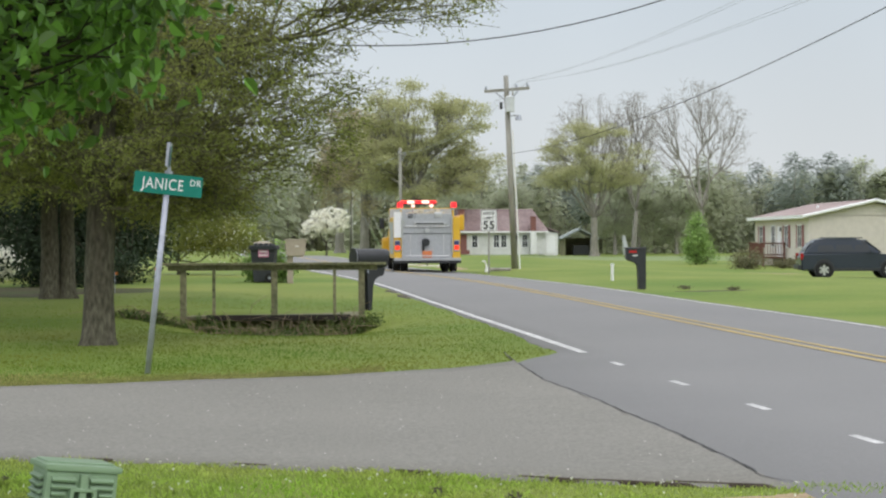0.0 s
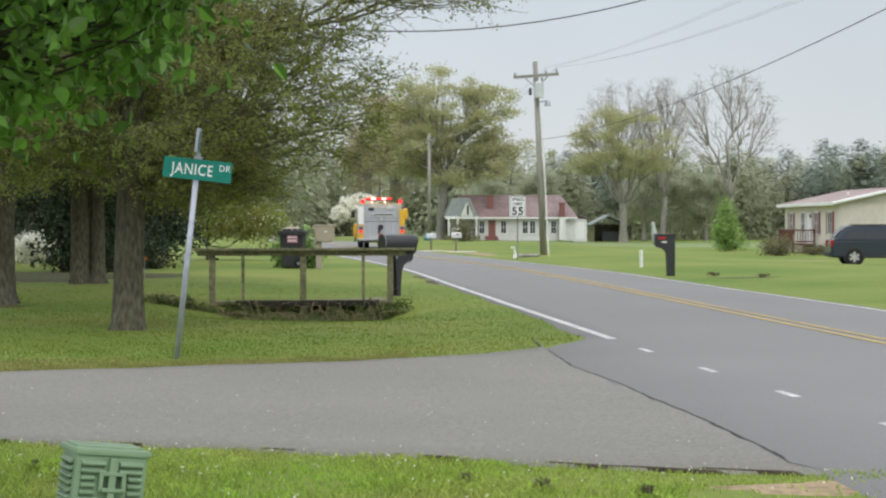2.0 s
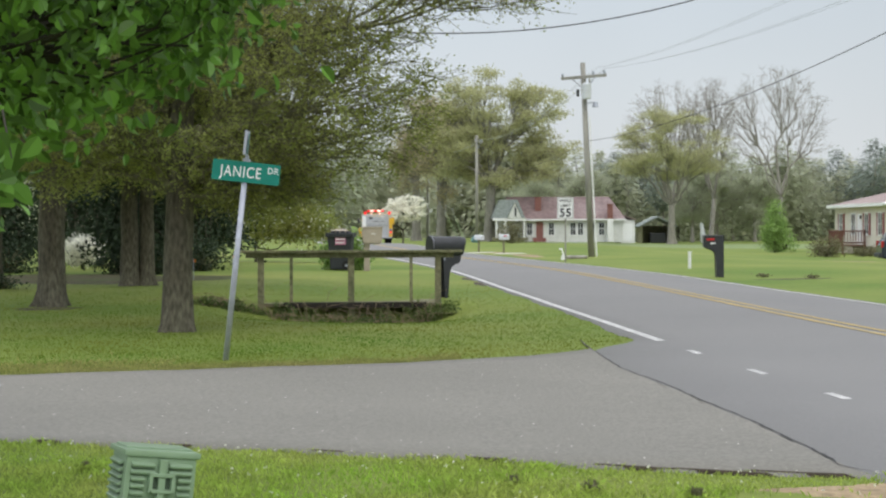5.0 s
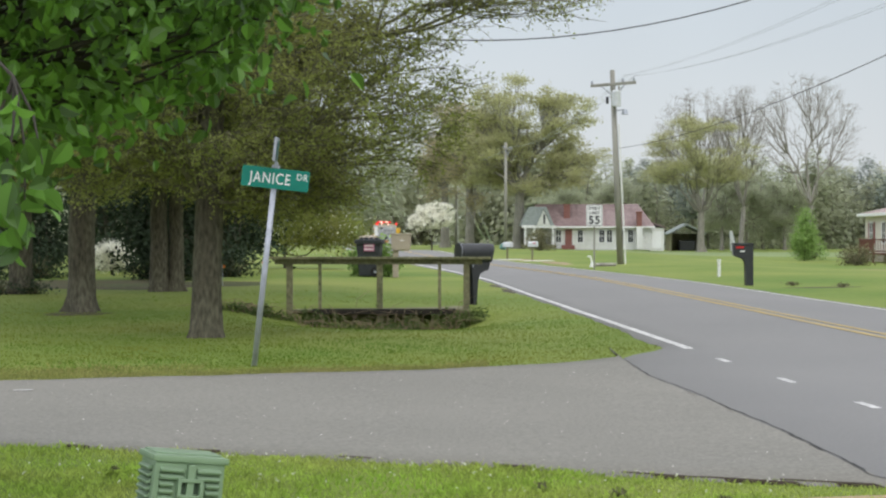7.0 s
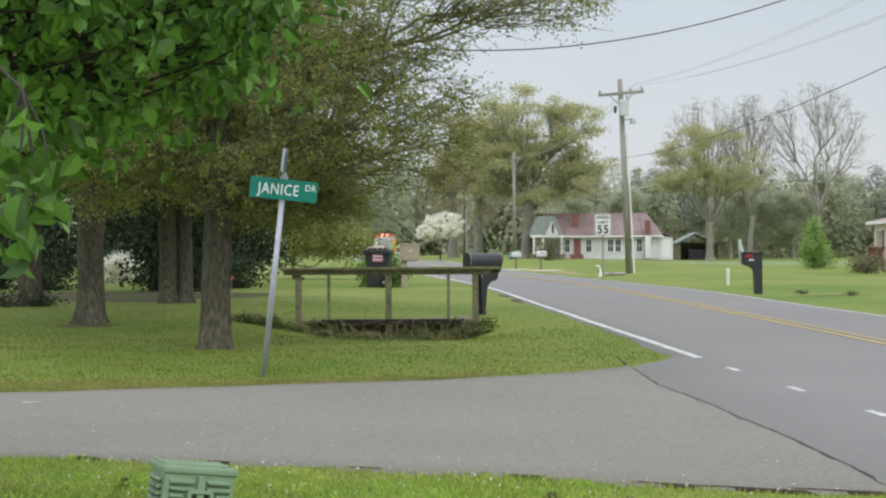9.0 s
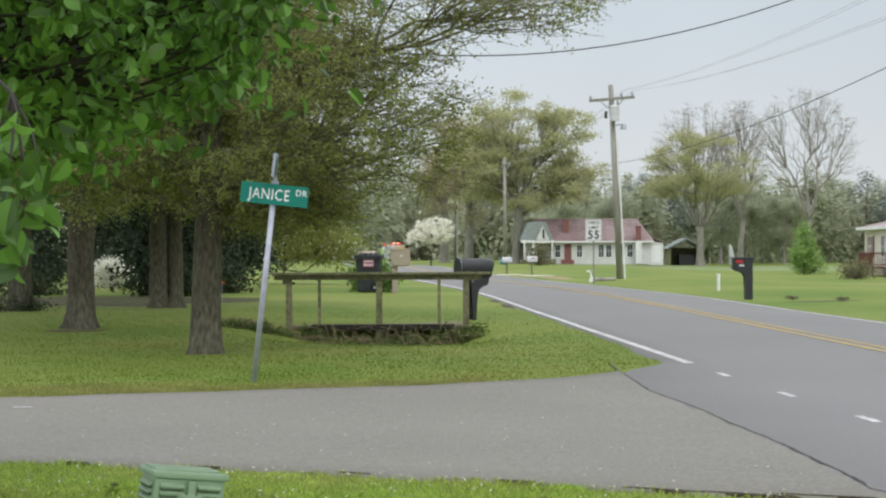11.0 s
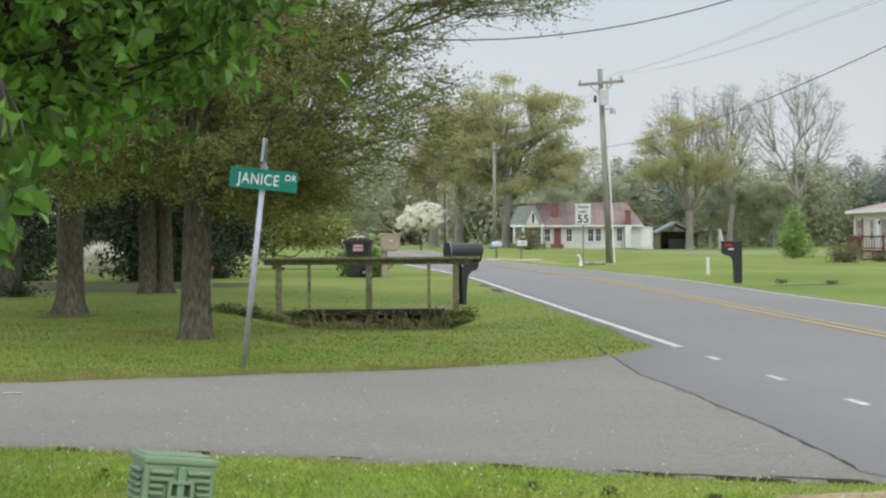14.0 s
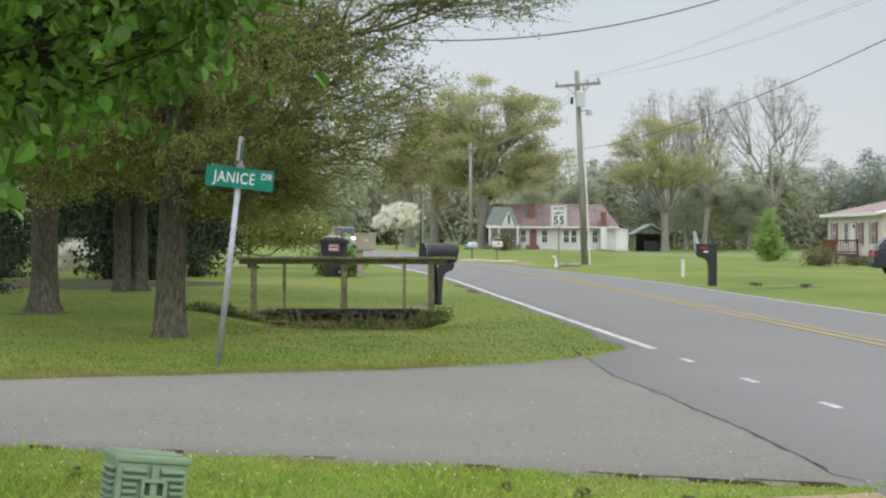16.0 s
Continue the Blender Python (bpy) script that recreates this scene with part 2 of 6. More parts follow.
def tube_data(polys, sides=5):
    """Vertices and faces of tubes along (points, radii)."""
    V, Fs, n0 = [], [], 0
    ang = np.arange(sides) * 2 * np.pi / sides
    for pts, rad in polys:
        pts = np.asarray(pts, float)
        rad = np.asarray(rad, float)
        d = np.gradient(pts, axis=0)
        d /= np.linalg.norm(d, axis=1, keepdims=True) + 1e-9
        ref = np.where(np.abs(d[:, 2:3]) > 0.9, np.array([[1.0, 0, 0]]), np.array([[0, 0, 1.0]]))
        u = np.cross(d, ref)
        u /= np.linalg.norm(u, axis=1, keepdims=True) + 1e-9
        w = np.cross(d, u)
        ring = pts[:, None] + rad[:, None, None] * (u[:, None] * np.cos(ang)[None, :, None] + w[:, None] * np.sin(ang)[None, :, None])
        k = len(pts)
        V.append(ring.reshape(-1, 3))
        for i in range(k - 1):
            for j in range(sides):
                j2 = (j + 1) % sides
                Fs.append((n0 + i * sides + j, n0 + i * sides + j2, n0 + (i + 1) * sides + j2, n0 + (i + 1) * sides + j))
        n0 += k * sides
    return np.concatenate(V), Fs


def quads_mesh(name, corners, material, parent=None, label="", kind=""):
    """A mesh of loose faces: corners is (n, k, 3)."""
    n, k = corners.shape[:2]
    me = bpy.data.meshes.new(name)
    me.vertices.add(n * k)
    me.vertices.foreach_set("co", corners.reshape(-1))
    me.loops.add(n * k)
    me.loops.foreach_set("vertex_index", np.arange(n * k, dtype=np.int32))
    me.polygons.add(n)
    me.polygons.foreach_set("loop_start", np.arange(0, n * k, k, dtype=np.int32))
    me.polygons.foreach_set("loop_total", np.full(n, k, dtype=np.int32))
    me.materials.append(material)
    me.update(calc_edges=True)
    ob = new(name, me)
    ob.parent = parent
    if label or kind:
        tagged(ob, label, kind=kind)
    return ob


def leaf_corners(rng, centres, size, aspect=0.5, droop=0.0, outward=None):
    """Leaf-shaped quads with random turns round the given centres."""
    n = len(centres)
    a = rng.normal(size=(n, 3))
    a[:, 2] -= droop
    a /= np.linalg.norm(a, axis=1, keepdims=True)
    face = rng.normal(size=(n, 3)) if outward is None else outward + rng.normal(size=(n, 3)) * 0.3
    if outward is not None:
        a -= face * np.sum(a * face, 1, keepdims=True) / np.sum(face * face, 1, keepdims=True)
        a /= np.linalg.norm(a, axis=1, keepdims=True)
    b = np.cross(a, face)
    b /= np.linalg.norm(b, axis=1, keepdims=True)
    s = size * rng.uniform(0.6, 1.3, (n, 1))
    c = centres
    return np.stack([c, c + a * s * 0.45 + b * s * aspect * 0.5, c + a * s, c + a * s * 0.45 - b * s * aspect * 0.5], axis=1)


def skeleton_tree(rng, tips, fork, base, r0, n1=6, n2=30, wob=0.12, thin=0.004, trunk_wob=0.02, low=0.9, limb=0.5):
    """Trunk, limbs, branches and twigs that reach all the tips."""
    base, fork = np.array(base, float), np.array(fork, float)
    polys = []
    k = 13
    tt = (np.linspace(0, 1, k) ** 1.9)[:, None]
    trunk = base + (fork - base) * tt + rng.normal(size=(k, 3)) * trunk_wob * np.array([1, 1, 0]) * tt
    flare = 1 + 0.38 * np.exp(-tt[:, 0] * (fork[2] - base[2]) / (r0 * 0.9))
    polys_trunk = [(trunk, r0 * flare * (1 - 0.3 * tt[:, 0]))]

    def bend(a, b, r1, r2, m):
        s = np.linspace(0, 1, m)[:, None]
        ln = np.linalg.norm(b - a)
        off = rng.normal(size=3) * wob * ln
        p = a + (b - a) * s + off * np.sin(np.pi * s) + rng.normal(size=(m, 3)) * wob * 0.18 * ln * np.sin(np.pi * s)
        return p, np.linspace(r1, r2, m)

    def group(pts, n):
        c = pts[rng.choice(len(pts), min(n, len(pts)), replace=False)]
        for _ in range(3):
            idx = np.argmin(((pts[:, None] - c[None]) ** 2).sum(-1), axis=1)
            c = np.array([pts[idx == i].mean(0) if (idx == i).any() else c[i] for i in range(len(c))])
        return idx, c

    i1, c1 = group(tips, n1)
    for i in range(len(c1)):
        mem = tips[i1 == i]
        if not len(mem):
            continue
        u = min(1.0, max(low, 0.62 * (c1[i][2] - base[2]) / (fork[2] - base[2])))
        start = np.array([np.interp(u, tt[:, 0], trunk[:, q]) for q in range(3)])
        node = start + (c1[i] - start) * 0.55
        r1 = r0 * limb * (len(mem) / len(tips) * n1) ** 0.4
        polys.append(bend(start, node, r1, r1 * 0.6, 7))
        i2, c2 = group(mem, max(2, n2 // n1))
        for j in range(len(c2)):
            mm = mem[i2 == j]
            if not len(mm):
                continue
            nd = node + (c2[j] - node) * 0.6
            r2 = r1 * 0.45
            polys.append(bend(node, nd, r2, r2 * 0.55, 6))
            for t in mm:
                polys.append(bend(nd + (node - nd) * rng.random() * 0.3, t, max(r2 * 0.35, thin), thin, 5))
    return polys_trunk, polys


def make_tree(name, m, label, tips, fork, r0, bark, leafmat=None, leaves=20, size=0.1, spread=0.4, aspect=0.5, n1=6, n2=30, thin=0.004,
              seed=1, twigs=0, droop=0.0, wob=0.12, crown_label="", limb_mat=None, group="", trunk_wob=0.02, low=0.9, flat=0.6, limb=0.5, along=0.0):
    rng = np.random.default_rng(seed)
    ob = thing(name, m, label, "tree", group)
    pt, pl = skeleton_tree(rng, tips, fork, (0, 0, -0.08), r0, n1, n2, wob, thin, trunk_wob, low, limb)
    v, f = tube_data(pt, 14)
    v += rng.normal(size=v.shape) * r0 * 0.03
    # roots swell out at the foot
    th = np.arctan2(v[:, 1], v[:, 0])
    foot = 1 + np.exp(-np.maximum(v[:, 2], 0) / (r0 * 0.55)) * (0.04 + 0.24 * np.sin(3 * th + seed) + 0.14 * np.sin(5 * th + 2 * seed))
    v[:, :2] *= foot[:, None]
    mesh_ob("trunk", v, f, bark, ob, smooth=True)
    if twigs:
        extra = []
        for t in tips:
            for _ in range(twigs):
                d = rng.normal(size=3) * spread + (t - np.array(fork)) / np.linalg.norm(t - np.array(fork)) * spread * 0.6
                d = d * np.array([1, 1, max(flat, 0.55)]) * min(1.0, 1.2 * spread / np.linalg.norm(d))
                q = t + d
                extra.append((np.array([t, t + d * 0.5 + rng.normal(size=3) * spread * 0.14, q]), np.array([thin, thin * 0.8, thin * 0.5])))
        pl = pl + extra
        ends = np.array([e[0] for e in extra])
    v, f = tube_data(pl, 4)
    mesh_ob("branchwork", v, f, limb_mat or bark, ob)
    if leafmat:
        n = int(leaves * len(tips))
        if along:
            # leaves sit in tufts along the twigs
            e = ends[rng.integers(0, len(ends), n)]
            u = np.round(rng.uniform(0.1, 1, (n, 1)) * 5) / 5
            c = np.where(u < 0.5, e[:, 0] + (e[:, 1] - e[:, 0]) * u * 2, e[:, 1] + (e[:, 2] - e[:, 1]) * (u * 2 - 1)) + rng.normal(size=(n, 3)) * along
        else:
            c = tips[rng.integers(0, len(tips), n)] + rng.normal(size=(n, 3)) * spread * np.array([1, 1, flat])
        quads_mesh("crown", leaf_corners(rng, c, size, aspect, droop), leafmat, ob, crown_label)
    return ob


def blob_tips(rng, n, centres, shell=0.5):
    """Points inside ellipsoids (x, y, z, rx, ry, rz), more of them near the skin."""
    out = []
    vol = np.array([c[3] * c[4] * c[5] for c in centres])
    for c, k in zip(centres, np.maximum(3, (n * vol / vol.sum())).astype(int)):
        d = rng.normal(size=(k, 3))
        d /= np.linalg.norm(d, axis=1, keepdims=True)
        r = rng.uniform(shell ** 3, 1, (k, 1)) ** (1 / 3)
        out.append(np.array(c[:3]) + d * r * np.array(c[3:]))
    return np.concatenate(out)


def clump_tips(rng, n, centres, k, r, shell=0.5):
    """Points in k flattened clumps of foliage spread through ellipsoids."""
    c = blob_tips(rng, k, centres, shell)
    return blob_tips(rng, n, [(*p, r * q, r * q, r * q * 0.5) for p, q in zip(c, rng.uniform(0.65, 1.3, len(c)))], 0.1)


# ------------------------------------------------------------ lie of the land
ROAD = [(-60, 11.5), (-20, 8.9), (0, 7.5), (8, 6.98), (14, 6.55), (18.7, 6.15), (22.6, 5.88), (27, 5.55), (30.6, 5.26), (35, 4.9), (40.7, 4.42), (45.5, 4.05),
        (52, 3.45), (61, 2.45), (70, 1.45), (80, 0.35), (90, -0.45), (98, -1.0), (107, -1.7), (114, -2.2), (126, -2.95), (145, -4.8), (163, -6.55), (175, -7.3), (190, -8.5),
        (202, -9.2), (214, -9.9), (225, -10.1), (236, -9.6), (248, -8.3), (268, -5.8), (285, -2.3), (303, 2.5), (330, 10.5), (420, 40.0)]
RY, RX = np.array([p[0] for p in ROAD], float), np.array([p[1] for p in ROAD], float)
_fine = np.arange(-60, 421, 1.0)
_cx = np.interp(_fine, RY, RX)
_k = np.hanning(9)
_cx = np.convolve(np.pad(_cx, 4, mode="reflect", reflect_type="odd"), _k / _k.sum(), "valid")


def road_x(y):
    return float(np.interp(y, _fine, _cx))


def road_dir(y):
    """Unit direction of travel away along the road."""
    dx = (road_x(y + 2) - road_x(y - 2)) / 4
    n = math.hypot(dx, 1)
    return dx / n, 1 / n


def step(a, b, v):
    v = min(1.0, max(0.0, (v - a) / (b - a)))
    return v * v * (3 - 2 * v)


def land(x, y):
    """Height of the land and of the roads that lie on it."""
    z = 0.22 * step(14, 48, y) - 0.55 * step(9, 24, x) * step(45, 75, y) - 0.2 * step(130, 165, y) - 2.3 * step(225, 320, y)
    o = (x - road_x(y)) * road_dir(y)[1]
    a = abs(o)
    z -= 0.02 * min(a, 3.4) * (1 - step(4.2, 8.0, a))
    z -= 0.05 * step(0.3, 3.2, o) * step(25, 38, y) * (1 - step(85, 115, y))
    # ditch that runs under the timber bridge
    dx = (x + 1.1) / 1.75
    dy = (29.7 - y) / 2.9 if y < 29.7 else (y - 29.7) / 0.8
    z -= 0.56 * math.exp(-abs(dx) ** 2.2 - dy * dy)
    return z


def near_edge(x):
    return float(np.interp(x, [-60, -14, -8, -2.94, -2.15, -1.38, -0.29, 0.74, 1.71, 2.58, 3.2], [12.2, 12.1, 11.75, 11.22, 11.01, 10.79, 10.46, 10.24, 9.95, 9.86, 9.8]))


def far_edge(x):
    return float(np.interp(x, [-60, -12, -4.2, -2.66, -1.05, 0.0, 0.9, 1.6, 2.1, 2.5, 2.7], [15.4, 15.7, 16.06, 16.49, 17.07, 17.75, 18.6, 19.3, 19.95, 20.8, 21.5]))


def joint_x(y):
    """The joint between the side road and the main road."""
    return float(np.interp(y, [9.6, 10.18, 10.89, 12.26, 14.86, 17.39, 18.8, 19.95, 22], [2.85, 2.57, 2.6, 2.52, 2.36, 2.12, 2.08, 2.1, 2.1])) + 0.012 * math.sin(y * 2.1) + 0.007 * math.sin(y * 9.7) + 0.005 * math.sin(y * 23)


def build_ground():
    xs = np.concatenate([np.linspace(-2600, -200, 9), np.linspace(-150, -40, 12), np.linspace(-36, -11, 14), np.linspace(-10, 14, 75), np.linspace(15, 60, 26), np.linspace(70, 200, 10), np.linspace(300, 2600, 8)])
    ys = np.concatenate([np.linspace(-400, -20, 8), np.linspace(-12, 4, 9), np.linspace(4.5, 36, 127), np.linspace(37, 80, 40), np.linspace(83, 260, 50), np.linspace(280, 460, 12), np.linspace(600, 3500, 8)])
    v = [(x, y, land(x, y)) for y in ys for x in xs]
    n = len(xs)
    f = [(j * n + i, j * n + i + 1, (j + 1) * n + i + 1, (j + 1) * n + i) for j in range(len(ys) - 1) for i in range(n - 1)]
    g = mesh_ob("ground", v, f, M["lawn"], smooth=True)
    tagged(g, "gently rolling mown green lawn with a shallow ditch", "ground", kind="structure")


def strip(name, ys, offs, lift, material, label, category, parent=None):
    """A band along the main road; offs(y) gives its offsets from the centreline."""
    v, f, n = [], [], None
    for y in ys:
        c, (dx, dy) = road_x(y), road_dir(y)
        row = offs(y)
        n = len(row)
        for i, o in enumerate(row):
            px, py = c + o * dy, y - o * dx
            v.append((px, py, land(px, py) + (lift if n < 9 or 0 < i < n - 1 else -0.06)))
    for j in range(len(ys) - 1):
        for i in range(n - 1):
            f.append((j * n + i, j * n + i + 1, (j + 1) * n + i + 1, (j + 1) * n + i))
    ob = mesh_ob(name, v, f, material, parent, smooth=True)
    if parent is None:
        tagged(ob, label, category, kind="structure")
    else:
        tagged(ob, label)
    return ob


def build_roads():
    ys = np.concatenate([np.arange(-60, 4, 4.0), np.arange(4, 60, 0.5), np.arange(60, 420, 2.0)])

    def left_line(y):
        return float(np.interp(y, [36, 60], [2.93, 2.62]))

    def width(y):
        left = left_line(y) + 0.22 - 0.11 * step(23, 27, y) + 0.03 * math.sin(y * 1.7) + 0.02 * math.sin(y * 5.1)
        if y < 21.8:
            k = step(19.9, 21.8, y)
            left = left * k + (road_x(y) - joint_x(max(y, 9.8))) * (1 - k) if y > 9.8 else 3.3 + 0.9 * step(5, 9.8, y)
        right = 2.86 + 0.03 * math.sin(y * 2.3)
        return [-left - 0.05, -left, -2.5, -1.8, -0.9, 0.0, 0.9, 1.8, 2.4, right, right + 0.05]
    road = strip("road", ys, width, 0.02, M["asphalt"], "grey asphalt two-lane country road curving away", "road")
    strip("edge_line", np.arange(21.2, 420, 0.7), lambda y: [-left_line(y) - 0.06, -left_line(y) + 0.06], 0.026, M["white_line"], "solid white edge line", "", road)
    strip("edge_line", np.arange(-60, 420, 1.0), lambda y: [2.62, 2.72], 0.026, M["white_line"], "solid white edge line", "", road)
    for o in (-0.17, 0.07):
        strip("centre_line", np.arange(-60, 420, 0.8), lambda y: [o, o + 0.1], 0.026, M["yellow_line"], "faded yellow centre line", "", road)
    for y in (19.42, 16.9, 14.5, 12.1, 9.7, 7.3, 4.9):
        strip("dash", [y - 0.26, y, y + 0.26], lambda q: [-2.975, -2.895], 0.027, M["white_line"], "worn white dash", "", road)
    v = [(-3.80, 14.95), (-3.64, 14.97), (-3.64, 15.05), (-3.80, 15.03)]
    mesh_ob("dash", [(x, y, land(x, y) + 0.027) for x, y in v], [(0, 1, 2, 3)], M["white_line"], road, "worn white dash")
    # side road
    xs = np.concatenate([np.linspace(-60, -6, 28), np.linspace(-5.5, 3.0, 80)])
    v, f, n = [], [], 17
    for x in xs:
        a, b = near_edge(x) + 0.04 * math.sin(x * 4.3) + 0.03 * math.sin(x * 11), far_edge(x) + 0.04 * math.sin(x * 3.7) + 0.02 * math.sin(x * 9)
        for i in range(n):
            y = a + (b - a) * (i - 1) / (n - 3)
            y = min(max(y, a - 0.05), b + 0.05)
            px = min(x, joint_x(y) - 0.008)
            v.append((px, y, land(px, y) + (0.02 if 0 < i < n - 1 else -0.06)))
    for j in range(len(xs) - 1):
        for i in range(n - 1):
            f.append((j * n + i, (j + 1) * n + i, (j + 1) * n + i + 1, j * n + i + 1))
    side = tagged(mesh_ob("side_road", v, f, M["asphalt_old"], smooth=True), "worn pale grey asphalt side road joining the main road", "road", kind="structure")
    rng = random.Random(4)
    v, f = [], []
    ys = np.arange(9.9, 19.7, 0.1)
    for i, y in enumerate(ys):
        w = 0.003 + 0.007 * rng.random() * (1.9 if y < 12.5 else 1)
        x = joint_x(y)
        v += [(x - w, y, land(x, y) + 0.025), (x + w, y, land(x, y) + 0.025)]
    f = [(2 * i, 2 * i + 1, 2 * i + 3, 2 * i + 2) for i in range(len(ys) - 1)]
    mesh_ob("crack", v, f, M["crack"], side, "dark open joint in the asphalt")
    return road


def at(x, y, rz=0, dz=0.0, rx=0, ry=0):
    return pose(x, y, land(x, y) + dz, rx, ry, rz)


build_ground()
build_roads()


# ------------------------------------------------------------ trees
def build_near_trees():
    rng = np.random.default_rng(11)
    # spreading oak beside the side road
    tips = np.concatenate([blob_tips(rng, 560, [(0.2, 0.3, 6.4, 4.6, 4.2, 3.4), (2.6, 0.2, 5.0, 1.6, 1.6, 1.3)], 0.25),
                           blob_tips(rng, 520, [(1.15, 0.2, 3.05, 2.3, 2.0, 1.35)], 0.1), blob_tips(rng, 330, [(-1.7, 0.5, 3.1, 2.2, 2.2, 1.25)], 0.1)])
    tips = np.concatenate([tips, blob_tips(rng, 90, [(4.0, 0.1, 4.75, 1.5, 0.9, 0.5)], 0.1), blob_tips(rng, 70, [(2.2, 0.2, 4.2, 1.0, 1.2, 1.0)], 0.1),
                           blob_tips(rng, 80, [(0.9, 0.5, 2.05, 1.0, 0.9, 0.4)], 0.1), np.array([(3.7, -0.2, 2.75), (3.1, 0.2, 2.2)])])
    # thinner towards the road
    tips = tips[(tips[:, 0] < 1.9) | (rng.random(len(tips)) < 0.62)]
    make_tree("oak_tree", at(-3.16, 22.6), "spreading oak with rough grey-brown bark and small young olive leaves", tips, (0.1, 0.15, 5.6), 0.2, M["bark"], M["leaf_oak"],
              leaves=84, size=0.052, spread=0.52, flat=0.35, low=0.33, limb=0.28, n1=22, n2=150, thin=0.0045, seed=3, twigs=6, along=0.035, limb_mat=M["twig"], crown_label="fine olive-green young leaves", wob=0.1)
    for k, (x, y, r, seed, h) in enumerate([(-6.16, 28.9, 0.24, 5, 3.4), (-8.95, 35.9, 0.25, 6, 3.6), (-6.2, 37.0, 0.2, 7, 4.2), (-5.84, 37.1, 0.17, 8, 4.4)]):
        rng = np.random.default_rng(20 + k)
        tips = blob_tips(rng, 620, [(0, 0.3, 6.0, 4.0, 3.6, 3.2), (-1.4, -0.2, 3.4, 2.6, 2.0, 1.2), (1.6, 0.2, 3.4, 2.4, 2.0, 1.25)], 0.25)
        make_tree("oak_tree", at(x, y), "mature oak with a mossy-footed dark trunk and small young leaves", tips, (0, 0.1, h + 1.6), r, M["bark"], M["leaf_oak"],
                  leaves=56, size=0.12, spread=0.6, flat=0.4, low=0.5, n1=12, n2=60, thin=0.006, seed=seed, twigs=3, along=0.07, limb_mat=M["twig"], wob=0.1)


def build_pear():
    rng = np.random.default_rng(31)
    d = rng.normal(size=(3600, 3))
    d /= np.linalg.norm(d, axis=1, keepdims=True)
    tips = d * (rng.uniform(0.22, 1, (3600, 1)) ** (1 / 3)) * np.array([2.65, 2.3, 2.2])
    # the crown is fullest low down on the side towards the road
    full = (tips[:, 0] > 0.6) & (tips[:, 2] < -0.2)
    tips = tips[(full & (rng.random(3600) < 0.8)) | (rng.random(3600) < 0.2)] + np.array([0.72, 0, 3.72])
    low = np.array([(2.5, -3.66, 1.62), (2.55, -3.6, 1.55), (2.48, -3.66, 1.5), (2.42, -3.6, 1.6), (2.5, -3.55, 1.42), (2.42, -3.5, 1.64)])
    ob = make_tree("pear_tree", at(-3.4, 7.2), "leafy ornamental pear tree with glossy green leaves", tips, (0.3, 0, 2.0), 0.13, M["bark"], None,
                   n1=9, n2=60, thin=0.004, seed=9, limb_mat=M["pear_twig"], twigs=0, spread=0.2)
    hang = [np.array([(1.2, -1.5, 2.6), (2.0, -2.8, 2.1), (2.45, -3.45, 1.75)])] + [np.array([(2.45, -3.45, 1.75), (t + np.array((2.45, -3.45, 1.75))) / 2 + 0.01, t]) for t in low]
    v, f = tube_data([(h, np.array([0.009, 0.006, 0.004]) if k == 0 else np.array([0.004, 0.003, 0.0015])) for k, h in enumerate(hang)], 6)
    mesh_ob("hanging_twig", v, f, M["pear_twig"], ob)
    n = 23 * len(tips)
    cen = tips[rng.integers(0, len(tips), n)] + rng.normal(size=(n, 3)) * 0.11
    extra = low[rng.integers(0, len(low), 64)] + rng.normal(size=(64, 3)) * 0.04
    cen = np.concatenate([cen, extra])
    a = rng.normal(size=(len(cen), 3)) * 0.6
    a[:, 2] -= 0.55
    a /= np.linalg.norm(a, axis=1, keepdims=True)
    b = np.cross(a, rng.normal(size=a.shape))
    b /= np.linalg.norm(b, axis=1, keepdims=True)
    up = np.cross(b, a)
    s = 0.072 * rng.uniform(0.6, 1.25, (len(cen), 1))
    w = s * 0.36

    def pt(u, v, lift):
        return cen + a * s * u + b * w * v + up * s * lift
    # each leaf is two folded halves
    rim = ((0.08, 0.5, 0.05), (0.27, 0.95, 0.12), (0.5, 0.98, 0.14), (0.74, 0.62, 0.08))
    mid = (pt(1, 0, -0.08), pt(0.5, 0, 0), pt(0, 0, 0))
    left = np.stack([pt(u, v, k) for u, v, k in rim] + list(mid), 1)
    right = np.stack([pt(u, -v, k) for u, v, k in rim] + list(mid), 1)
    quads_mesh("crown", np.concatenate([left, right]), M["leaf_pear"], ob, "glossy mid-green leaves")
    c = tips[tips[:, 2] > 3.0]
    c = c[rng.integers(0, len(c), 60)]
    c = np.repeat(c, 7, axis=0) + rng.normal(size=(420, 3)) * 0.022
    quads_mesh("blossom", leaf_corners(rng, c, 0.02, 0.9), M["blossom"], ob, "last white blossom clusters")


